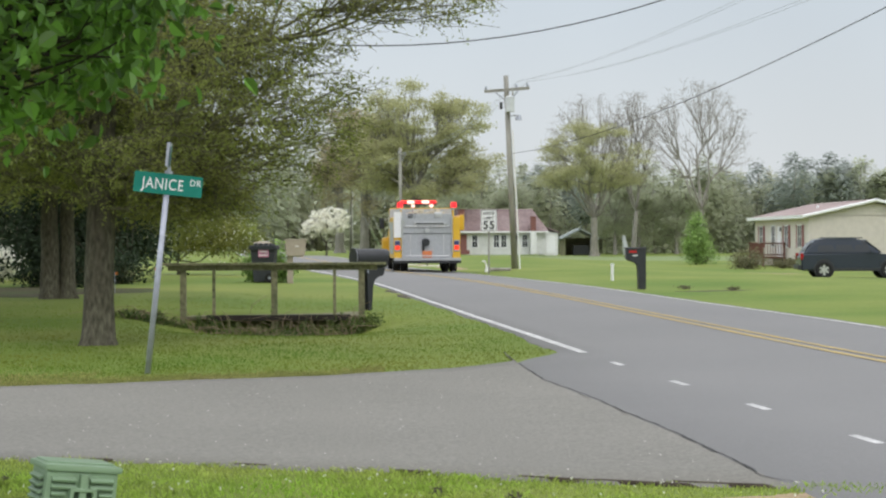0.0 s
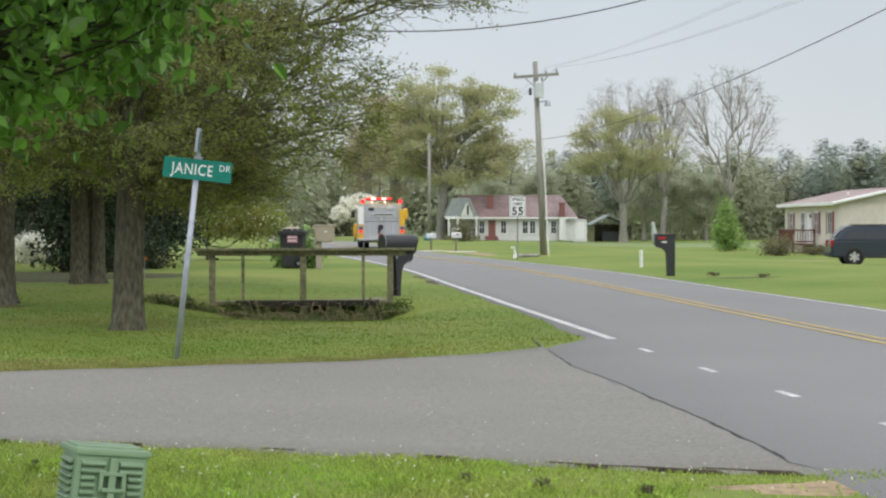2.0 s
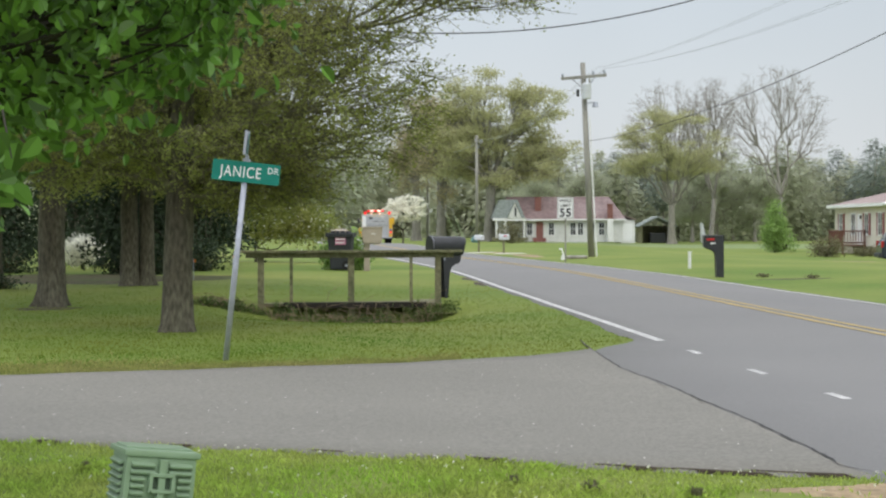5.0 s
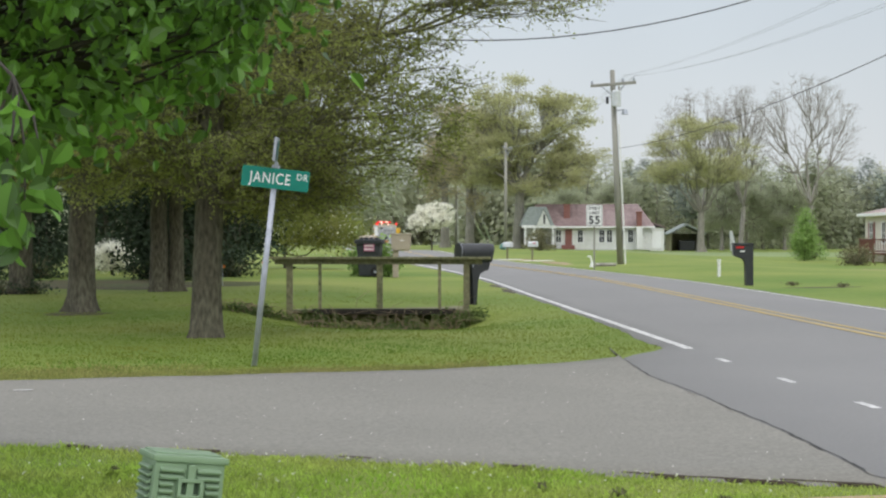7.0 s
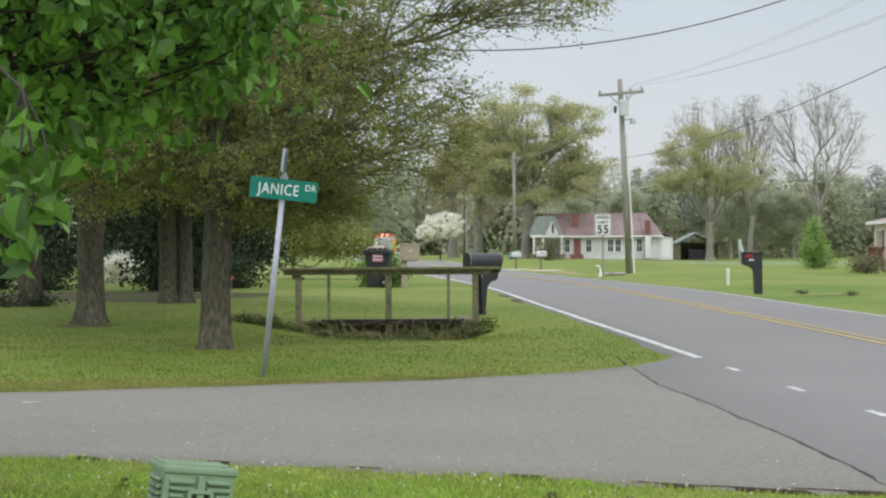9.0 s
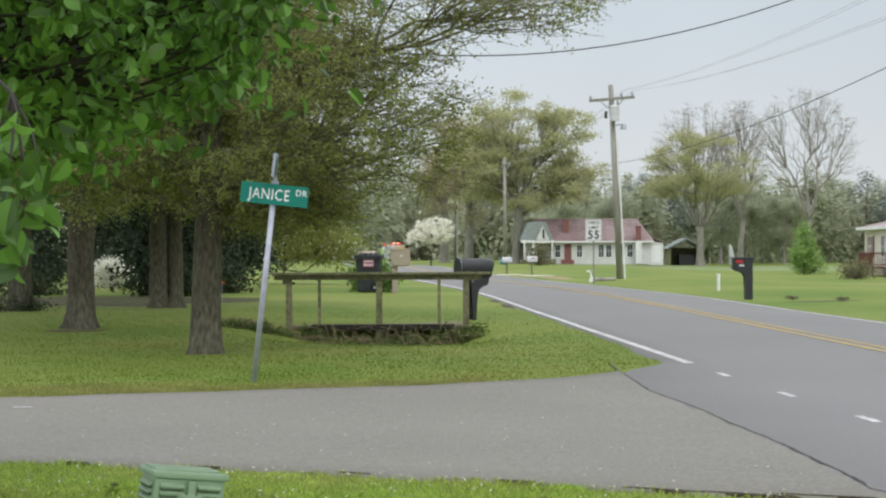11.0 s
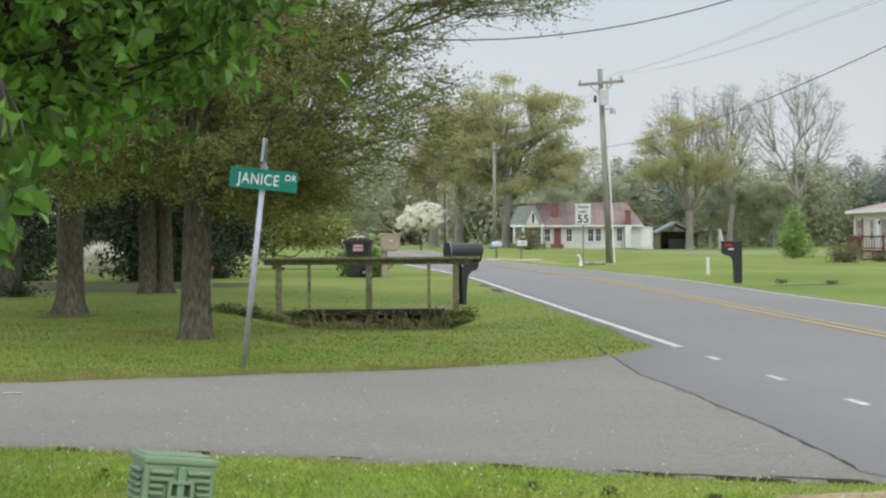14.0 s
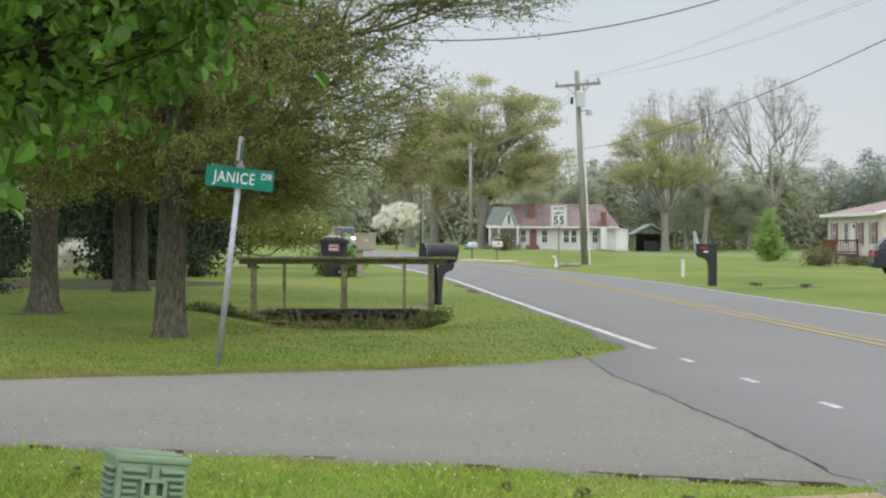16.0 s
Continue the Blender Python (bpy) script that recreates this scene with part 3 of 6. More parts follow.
def build_far_trees():
    # tall spring oak beyond the white house
    rng = np.random.default_rng(41)
    tips = clump_tips(rng, 700, [(-0.6, 0, 13.2, 4.4, 3, 4.6), (4.4, 0, 12.9, 2.6, 3, 3.0), (5.6, 0, 8.2, 3.0, 3, 2.6), (-3.6, 0, 10.0, 2.6, 3, 4.6), (0.6, 0, 7.2, 4.4, 3, 2.2)], 120, 1.3, 0.5)
    make_tree("oak_tree", at(7.6, 172), "tall spring oak, its green paled for haze, standing beside the white house", tips, (0.2, 0, 5.6), 0.62, M["bark_haze"], M["leaf_spring_haze"],
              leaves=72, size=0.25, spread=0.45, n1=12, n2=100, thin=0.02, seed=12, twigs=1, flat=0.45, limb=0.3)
    for x, y, r, seed, h in ((2.8, 178, 2.7, 42, 16.4), (0.2, 186, 2.4, 44, 15.6)):
        rng = np.random.default_rng(seed)
        tips = clump_tips(rng, 260, [(0, 0, h * 0.62, r, r, h * 0.36)], 46, 1.1, 0.3)
        make_tree("hickory_tree", at(x, y), "tall slender tree with brownish spring buds", tips, (0, 0, 7.0), 0.5, M["bark_haze"], M["leaf_bud_haze"],
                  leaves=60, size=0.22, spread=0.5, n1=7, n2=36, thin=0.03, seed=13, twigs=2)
    rng = np.random.default_rng(43)
    tips = clump_tips(rng, 420, [(0, 0, 11.0, 6.2, 4, 4.0), (0, 0, 9.2, 6.7, 4, 1.6)], 74, 1.25, 0.7)
    tips = tips[tips[:, 2] > 7.4]
    make_tree("oak_tree", at(29.2, 192), "broad oak just coming into olive leaf over a bare frame", tips, (0, 0, 4.4), 0.46, M["bark_haze"], M["leaf_spring_haze"],
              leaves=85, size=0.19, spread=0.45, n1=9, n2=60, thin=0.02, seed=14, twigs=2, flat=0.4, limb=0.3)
    for x, y, h, w, seed in ((42.0, 196, 20.6, 6.6, 15), (31.0, 206, 20.0, 5.6, 16), (36.6, 209, 20.8, 3.6, 19)):
        rng = np.random.default_rng(seed)
        tips = blob_tips(rng, 380, [(0, 0, h * 0.66, w, 4, h * 0.33)], 0.72)
        tips = tips[tips[:, 2] > h * (0.42 + 0.18 * rng.random(len(tips)))]
        make_tree("bare_tree", at(x, y), "tall leafless tree with grey branches paled for haze", tips, (0.5, 0, h * 0.26), 0.36, M["bark_pale"], None,
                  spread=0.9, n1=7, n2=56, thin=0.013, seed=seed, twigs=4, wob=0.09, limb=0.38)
    # willowy green trees at the edge of the far wood
    for x, y, h, seed in ((35.2, 214, 11.0, 201), (39.0, 218, 12.0, 202), (43.5, 216, 9.5, 203), (22.5, 222, 9.5, 204), (15.5, 216, 9.0, 205)):
        rng = np.random.default_rng(seed)
        tips = clump_tips(rng, 240, [(0, 0, h * 0.55, 2.8, 2.4, h * 0.42)], 44, 1.1, 0.4)
        make_tree("willow_tree", at(x, y), "soft green spring tree at the edge of the wood", tips, (0, 0, h * 0.4), 0.25, M["bark_pale"], M["leaf_wood_haze"],
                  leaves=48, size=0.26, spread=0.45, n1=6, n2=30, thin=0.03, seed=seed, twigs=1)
    # white flowering tree by the road
    rng = np.random.default_rng(51)
    tips = blob_tips(rng, 300, [(0, 0, 2.7, 2.0, 1.7, 0.75), (0.7, 0, 3.4, 1.3, 1.2, 0.95), (-0.7, 0, 3.2, 1.2, 1.2, 0.9), (-1.2, 0, 2.3, 1.1, 1.1, 0.6)], 0.3)
    make_tree("dogwood_tree", at(-1.0, 152), "small white flowering tree in full bloom", tips, (0, 0, 1.2), 0.09, M["bark"], M["blossom"],
              leaves=34, size=0.19, spread=0.11, n1=6, n2=30, thin=0.012, seed=17, twigs=2)
    # young bright green tree on the lawn
    rng = np.random.default_rng(52)
    tips = blob_tips(rng, 150, [(0, 0, 1.3, 0.68, 0.65, 1.25), (0, 0, 2.5, 0.38, 0.38, 1.25)], 0.2)
    make_tree("young_tree", at(23.9, 112), "young conical tree in fresh bright green leaf", tips, (0, 0, 1.0), 0.06, M["bark"], M["leaf_bright"],
              leaves=40, size=0.16, spread=0.22, n1=5, n2=20, thin=0.012, seed=18)


def build_woods():
    """Far woods on all sides."""
    rng = np.random.default_rng(61)
    leaf, pine, stems, leaf_out, pine_out, leaf_size = [], [], [], [], [], []
    rows = []
    for k in range(150):
        rows.append((rng.uniform(14, 92), rng.uniform(226, 275), rng.uniform(9.5, 14)))
    for k in range(150):
        rows.append((rng.uniform(-90, 14), rng.uniform(262, 345), rng.uniform(17, 25)))
    for k in range(70):
        rows.append((rng.uniform(-75, -19), rng.uniform(70, 250), rng.uniform(8, 14)))
    for k in range(45):
        rows.append((rng.uniform(-160, 200), rng.uniform(-160, -60), rng.uniform(10, 16)))
    for x, y, h in rows:
        if abs(x - road_x(min(y, 419))) < 8:
            continue
        z0 = land(x, y)
        is_pine = rng.random() < (0.45 if x > 60 else 0.08)
        r = h * rng.uniform(0.2, 0.3)
        n = (480 if x < 14 else 1000) if y > 200 else 260 if y > 0 else 80
        lo = 0.45 if is_pine else 0.12
        t = rng.uniform(0, 1, (n, 1))
        prof = np.sin(np.pi * np.clip(t, 0, 1) ** 0.75) ** 0.7
        a = rng.uniform(0, 2 * np.pi, (n, 1))
        rad = r * prof * rng.uniform(0.25, 1, (n, 1)) ** 0.5
        c = np.concatenate([x + rad * np.cos(a), y + rad * np.sin(a), z0 + h * (lo + (1 - lo) * t)], 1)
        c += rng.normal(size=c.shape) * 0.4
        (pine if is_pine else leaf).append(c)
        big = 1.15 if x < 16 and y > 250 else 0.6
        if not is_pine:
            leaf_size.append(np.full((len(c), 1), big))
        # leaves lie on the outside of their crown, tipped skyward to shade lighter
        d = c - np.array([x, y, z0 + h * 0.45])
        d /= np.linalg.norm(d, axis=1, keepdims=True)
        d[:, 2] = np.abs(d[:, 2]) + 0.6
        (pine_out if is_pine else leaf_out).append(d)
        nl = 420 if y > 250 and x < 16 else 200 if y > 200 else 90
        low = np.column_stack([x + rng.normal(size=nl) * 3.2, y + rng.normal(size=nl) * 2.0, z0 + np.abs(rng.normal(size=nl)) * (4.6 if x < 16 else 2.9)])
        leaf.append(low)
        leaf_size.append(np.full((nl, 1), big))
        d = low - np.array([x, y, z0 - 1.5])
        leaf_out.append(d / np.linalg.norm(d, axis=1, keepdims=True) + np.array([0, 0, 0.3]))
        stems.append((np.array([(x, y, z0 - 0.2), (x + rng.normal() * 0.3, y, z0 + h * 0.5), (x + rng.normal() * 0.4, y, z0 + h * 0.92)]), np.array([0.22, 0.15, 0.04])))
    ob = thing("woods", pose(0, 0, 0), "mixed pine and hardwood forest standing far behind the fields", "woods", kind="stuff")
    quads_mesh("hardwood_crowns", leaf_corners(rng, np.concatenate(leaf), np.concatenate(leaf_size), 0.8, outward=np.concatenate(leaf_out)), M["leaf_wood_haze"], ob)
    quads_mesh("pine_crowns", leaf_corners(rng, np.concatenate(pine), 0.6, 0.75, outward=np.concatenate(pine_out)), M["leaf_pine_haze"], ob)
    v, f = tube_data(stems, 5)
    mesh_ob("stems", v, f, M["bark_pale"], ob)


def grass_patch(name, label, n, region, h, w, seed, material):
    """Blades of grass over the part of the lawn where region(x, y) holds."""
    rng = np.random.default_rng(seed)
    pts = region(rng, n)
    z = np.array([land(x, y) for x, y in pts])
    c = np.column_stack([pts, z])
    a = rng.uniform(0, 2 * np.pi, len(c))
    side = np.column_stack([np.cos(a), np.sin(a), np.zeros(len(c))])
    hh = h * rng.uniform(0.45, 1.25, (len(c), 1)) * (0.75 + 0.5 * np.array([noise.noise((x * 1.3, y * 1.3, 0)) for x, y in pts])[:, None])
    lean = rng.normal(size=(len(c), 3)) * np.array([1, 1, 0]) * 0.4
    top = c + (np.array([0, 0, 1.0]) + lean) * hh
    mid = c + (np.array([0, 0, 1.0]) + lean * 0.4) * hh * 0.55
    quad = np.stack([c - side * w / 2, c + side * w / 2, mid + side * w * 0.4, top], 1)
    ob = quads_mesh(name, quad, material)
    return tagged(ob, label, "grass", kind="stuff")


def build_grass():
    def near(rng, n):
        x, y = rng.uniform(-3.6, 4.2, n), rng.uniform(7.0, 11.6, n)
        keep = np.array([b < near_edge(a) + 0.015 + 0.03 * math.sin(a * 7) + 0.02 * math.sin(a * 17) for a, b in zip(x, y)])
        bare = (np.hypot((x - 2.6) / 0.9, (y - 9.0) / 0.5) < 1) & (rng.random(n) < 0.93)
        keep &= ~bare
        return np.column_stack([x[keep], y[keep]])

    def corner(rng, n):
        y = 15.5 + 25 * rng.random(n) ** 1.5
        x = rng.uniform(-1, 1, n) * 0.3 * y - 1.5
        keep = np.array([b > far_edge(min(a, 2.7)) - 0.01 and a < road_x(b) - 3.12 + 0.1 * step(23, 27, b) - 0.85 * (1 - step(19.9, 21.8, b)) for a, b in zip(x, y)])
        keep &= rng.random(n) > np.clip((y - 26) / 14, 0, 1)
        keep &= ~((np.hypot((x + 1.0) / 1.7, (y - 29.9) / 0.9) < 1) | ((y > 30.2) & (y < 32.1) & (x > -3) & (x < 0.7)))
        return np.column_stack([x[keep], y[keep]])

    grass_patch("roadside_grass", "short ragged green roadside grass", 75000, near, 0.045, 0.007, 71, M["blade_near"])
    def edge(rng, n):
        x = rng.uniform(-6, 0.5, n)
        y = np.array([far_edge(q) for q in x]) + np.abs(rng.normal(size=n)) * np.where(x < -2.5, 0.75, 0.35)
        return np.column_stack([x, y])
    grass_patch("dry_edge_grass", "yellowed dry grass along the asphalt edge", 24000, edge, 0.04, 0.01, 74, M["blade_dry"])
    grass_patch("corner_grass", "mown green grass on the corner lawn", 135000, corner, 0.024, 0.011, 72, M["blade"])


def build_cedars():
    # The last cedar is added as a dark backing behind the white shrub.
    for k, (x, y, h, r) in enumerate(((-7.5, 45.5, 8.5, 1.2), (-11.9, 47.5, 9.0, 1.3), (-6.6, 52.0, 9.0, 1.6), (-11.2, 56.0, 9.0, 1.7), (-9.3, 60.0, 9.0, 1.5))):
        rng = np.random.default_rng(90 + k)
        n = 320
        t = rng.uniform(0, 1, n)
        a = rng.uniform(0, 2 * np.pi, n)
        rad = r * (1 - t) ** 0.6 * rng.uniform(0.3, 1, n)
        tips = np.column_stack([rad * np.cos(a), rad * np.sin(a), 0.5 + (h - 0.5) * t])
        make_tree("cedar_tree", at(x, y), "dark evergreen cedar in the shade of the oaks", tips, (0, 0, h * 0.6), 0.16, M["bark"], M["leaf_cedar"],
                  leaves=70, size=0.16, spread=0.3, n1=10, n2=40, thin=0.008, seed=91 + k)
    rng = np.random.default_rng(95)
    tips = blob_tips(rng, 160, [(0, 0, 1.5, 2.5, 1.2, 0.75), (1.6, 0, 1.2, 1.5, 1.0, 0.6)], 0.1)
    ob = make_tree("flowering_shrub", at(-5.6, 60), "loose shrub dotted with small white blossom", tips, (0, 0, 0.5), 0.06, M["bark"], M["leaf_oak"],
                   leaves=80, size=0.12, spread=0.3, n1=7, n2=30, thin=0.008, seed=96)
    c = tips[rng.integers(0, len(tips), 1300)] + rng.normal(size=(1300, 3)) * 0.3
    quads_mesh("blossom", leaf_corners(rng, c, 0.07, 0.9), M["blossom"], ob, "small white blossom")
    tips = blob_tips(rng, 90, [(0, 0, 0.55, 0.6, 0.5, 0.4)], 0.1)
    ob = make_tree("flowering_shrub", at(-9.75, 50), "white flowering shrub glimpsed between the trunks", tips, (0, 0, 0.4), 0.06, M["bark"], M["blossom"],
                   leaves=45, size=0.08, spread=0.12, n1=7, n2=30, thin=0.008, seed=97)


build_near_trees()
build_cedars()
build_pear()
build_far_trees()
build_woods()
build_grass()


# ------------------------------------------------------------ roadside things
def lettering(name, text, size, m, material, parent, label="", bold=0.004):
    """Flat letters from the built-in font as a thin mesh."""
    cu = bpy.data.curves.new(name, "FONT")
    cu.offset, cu.space_character = bold * size, 1.12
    cu.body, cu.size, cu.extrude, cu.align_x, cu.align_y = text, size, 0.0015, "CENTER", "CENTER"
    tmp = bpy.data.objects.new(name, cu)
    scene.collection.objects.link(tmp)
    dg = bpy.context.evaluated_depsgraph_get()
    me = bpy.data.meshes.new_from_object(tmp.evaluated_get(dg))
    bpy.data.objects.remove(tmp)
    me.transform(m @ pose(0, 0, 0, 90))
    me.materials.clear()
    me.materials.append(material)
    ob = new(name, me)
    ob.parent = parent
    if label:
        tagged(ob, label)
    return ob


def rounded_plate(bm, w, h, t, r, y=0.0, z=0.0, x=0.0):
    pts = []
    for cx, cz, a0 in ((w / 2 - r, h / 2 - r, 0), (-w / 2 + r, h / 2 - r, 90), (-w / 2 + r, -h / 2 + r, 180), (w / 2 - r, -h / 2 + r, 270)):
        for k in range(5):
            a = radians(a0 + 90 * k / 4)
            pts.append((x + cx + r * math.cos(a), z + cz + r * math.sin(a)))
    return prism(bm, pts, y - t / 2, y + t / 2)


def build_street_sign():
    s = thing("street_sign", at(-2.0, 17.95, 0, 0, 0, 6.3), "leaning galvanised post with a green street name blade", "sign")
    bm = bmesh.new()
    add_cyl(bm, (0, 0, -0.2), (0, 0, 2.03), 0.031, 0.029, 16)
    part("post", bm, M["galv"], s, smooth=True)
    bm = rounded_plate(bmesh.new(), 0.715, 0.218, 0.006, 0.018, -0.045, 2.0, 0.01)
    blade = part("name_blade", bm, M["sign_green"], s, "green reflective blade with white letters")
    lettering("letters", "JANICE", 0.165, Matrix.Translation((-0.045, -0.0495, 1.992)) @ Matrix.Diagonal((0.76, 1, 1, 1)), M["sign_white"], blade, "white capital letters")
    lettering("small_letters", "DR", 0.095, Matrix.Translation((0.292, -0.0495, 2.035)) @ Matrix.Diagonal((0.9, 1, 1, 1)), M["sign_white"], blade, "small white letters")
    box_part("bracket", 0, 0, 2.125, 0.075, 0.09, 0.035, M["galv"], s, bevel=0.006)
    box_part("bracket", 0, 0, 2.155, 0.03, 0.12, 0.05, M["galv"], s, bevel=0.006)
    bm = rounded_plate(bmesh.new(), 0.6, 0.2, 0.006, 0.018)
    bm.transform(Matrix.Translation((0, 0, 2.29)) @ pose(0, 0, 0, 0, 0, 95.6))
    part("cross_blade", bm, M["sign_green"], s, "second blade seen along its edge")
    bm = bmesh.new()
    add_box(bm, 0.0, -0.2, 2.3, 0.03, 0.25, 0.25, 0.004)
    part("stiffener", bm, M["galv"], s)


def build_pedestal():
    p = thing("utility_pedestal", at(-1.195, 7.5, 25, 0.012, 0, 7.0), "squat sage-green louvred utility pedestal leaning in the grass", "utility box")
    w, d, h = 0.33, 0.24, 0.40
    bm = bmesh.new()
    add_box(bm, 0, 0, h / 2, w, d, h, 0.018)
    for v in bm.verts:
        k = 1 - 0.04 * v.co.z / h
        v.co.x *= k
        v.co.y *= k
    body = part("body", bm, M["ped_green"], p)
    bm = bmesh.new()
    add_box(bm, 0, 0, h + 0.006, w + 0.014, d + 0.014, 0.028, 0.01)
    add_box(bm, 0, 0.02, h + 0.022, w - 0.03, d - 0.06, 0.014, 0.006)
    part("lid", bm, M["ped_green"], p)
    f = -d / 2
    for k in range(11):
        z = h - 0.042 - k * 0.031
        inner = k in (2, 3, 4)
        x, lw = (0.105, 0.06) if inner else (0.084, 0.105)
        for sx in (-1, 1):
            bm = add_box(bmesh.new(), 0, 0, 0, lw, 0.026, 0.012, 0.003, Matrix.Translation((sx * x, f - 0.006, z)) @ pose(0, 0, 0, 28))
            part("louvre", bm, M["ped_green"], body)
            # No opening is cut: a dark plate carries the slot's shade.
            box_part("slot", sx * x, f - 0.001, z - 0.011, lw, 0.006, 0.008, M["slot_shade"], body, bevel=0)
        bm = add_box(bmesh.new(), 0, 0, 0, 0.024, d - 0.08, 0.012, 0.003, Matrix.Translation((-w / 2 - 0.004, 0, z)) @ pose(0, 0, 0, 0, -28))
        part("side_louvre", bm, M["ped_green"], body)
        box_part("side_slot", -w / 2 + 0.001, 0, z - 0.012, 0.008, d - 0.08, 0.009, M["slot_shade"], body, bevel=0)
    box_part("rib", 0, f - 0.008, h / 2, 0.032, 0.034, h - 0.03, M["ped_green"], body, bevel=0.005)
    bm = bmesh.new()
    for sx, sz, ww, hh in ((0, 0.035, 0.115, 0.016), (0, -0.035, 0.115, 0.016), (-0.05, 0, 0.016, 0.086), (0.05, 0, 0.016, 0.086)):
        add_box(bm, sx, f - 0.014, h - 0.118 + sz, ww, 0.036, hh, 0.004)
    part("lock_guard", bm, M["ped_green"], body)
    for sx in (-0.028, 0.028):
        # Dark raised plate stands for the shade in the lock recess.
        box_part("lock_recess", sx, f - 0.004, h - 0.118, 0.026, 0.012, 0.05, M["slot_shade"], body, bevel=0)


def build_bridge_rail():
    r = thing("bridge_rail", pose(0, 30.2, land(-4, 30.2) - 0.02), "weathered wooden guard rail along a small ditch bridge", "railing")
    bm = bmesh.new()
    add_box(bm, -1.12, 0, 0.925, 3.95, 0.17, 0.045, 0.006)
    add_box(bm, -1.15, 0.03, 0.865, 3.7, 0.045, 0.11, 0.006)
    rail = part("top_rail", bm, M["wood_grey"], r)
    for x, w, y in ((-2.74, 0.11, 0.04), (-1.13, 0.11, 0.02), (0.42, 0.11, 0.02)):
        bm = add_box(bmesh.new(), x, y + 0.06, 0.26, w, 0.1, 1.22, 0.008)
        part("post", bm, M["wood_grey"], r)
    for x in (-2.19, -0.06):
        bm = add_box(bmesh.new(), x, -0.02, 0.38, 0.055, 0.05, 0.98, 0.004)
        part("baluster", bm, M["wood_grey"], r)
    bm = bmesh.new()
    add_box(bm, -1.05, 0.05, -0.03, 2.55, 0.2, 0.1, 0.012)
    part("sill_beam", bm, M["dark_timber"], r, "black-brown timber beam")
    for k in range(16):
        x = -2.6 + k * 0.2
        box_part("deck_plank", x, 1.0, -0.03, 0.19, 1.7, 0.05, M["wood_grey"], r, bevel=0.006)


def bush(name, m, label, radii, n, size, leafmat, seed, category="shrub"):
    rng = np.random.default_rng(seed)
    ob = thing(name, m, label, category)
    tips = blob_tips(rng, 40, [(0, 0, radii[2] * 0.9, *radii)], 0.4)
    tips[:, 2] = np.abs(tips[:, 2])
    polys = [(np.array([(0, 0, -0.05), t * 0.5 + np.array([0, 0, 0.05]), t]), np.array([0.03, 0.02, 0.006]) * min(1.0, radii[0] * 1.2)) for t in tips]
    v, f = tube_data(polys, 4)
    mesh_ob("branchwork", v, f, M["twig"], ob)
    c = tips[rng.integers(0, len(tips), n)] + rng.normal(size=(n, 3)) * np.array(radii) * 0.28
    c[:, 2] = np.abs(c[:, 2])
    quads_mesh("foliage", leaf_corners(rng, c, size, 0.6), leafmat, ob)
    return ob


def build_black_mailbox():
    m = thing("mailbox", at(0.62, 32.6, 27), "large black moulded plastic mailbox with newspaper holder on its post", "mailbox")
    # arched box, its far end raked and rounded
    bm = bmesh.new()
    rings = []
    for x, k in ((-0.34, 0.98), (-0.3, 1.0), (-0.1, 1.0), (0.15, 1.0), (0.27, 0.99), (0.33, 0.95), (0.365, 0.84)):
        ring = [(0.15 * k * math.cos(radians(a)), 1.02 + 0.16 * k * math.sin(radians(a))) for a in range(0, 181, 12)]
        ring += [(-0.145 * k, 0.82), (0.145 * k, 0.82)]
        rings.append([bm.verts.new((x - (0.25 * (1.08 - z) if x > 0.2 else 0), y, z)) for y, z in ring])
    for p, q in zip(rings, rings[1:]):
        n = len(p)
        for i in range(n):
            bm.faces.new((p[i], p[(i + 1) % n], q[(i + 1) % n], q[i]))
    bm.faces.new(rings[0])
    bm.faces.new(rings[-1])
    part("box", bm, M["black_plastic"], m, smooth=True)
    out = [(-0.17, 0.9), (0.3, 0.95), (0.25, 0.70), (0.21, 0.655), (0.08, 0.645), (0.02, 0.6), (-0.02, 0.48), (-0.03, -0.3), (-0.1, -0.3), (-0.1, 0.6), (-0.15, 0.7)]
    bm = prism(bmesh.new(), out, -0.12, 0.12)
    bmesh.ops.bevel(bm, geom=[e for e in bm.edges if e.verts[0].co.y == e.verts[1].co.y], offset=0.025, segments=2, affect="EDGES")
    part("paper_holder", bm, M["black_plastic"], m)
    bm = bmesh.new()
    out = [(0.162 * math.cos(radians(a)), 1.02 + 0.172 * math.sin(radians(a))) for a in range(0, 181, 12)] + [(-0.155, 0.83), (0.155, 0.83)]
    prism(bm, out, 0, 0.035)
    bm.transform(Matrix.Translation((-0.375, 0, 0)) @ Matrix(((0, 1, 0, 0), (1, 0, 0, 0), (0, 0, 1, 0), (0, 0, 0, 1))))
    door = part("door", bm, M["black_plastic"], m)
    arc = [(-0.36, 0.166 * math.cos(radians(a)), 1.02 + 0.176 * math.sin(radians(a))) for a in range(90, 271, 10)]
    v, f = tube_data([(np.array(arc[:16]), np.full(16, 0.007))], 6)
    mesh_ob("door_trim", v, f, M["galv"], door, "pale worn door edge", True)
    box_part("post", -0.15, 0.03, 0.3, 0.09, 0.09, 1.25, M["black_plastic"], m, bevel=0.012)
    box_part("flag", -0.12, -0.14, 0.78, 0.02, 0.01, 0.12, M["galv"], m, bevel=0.003)


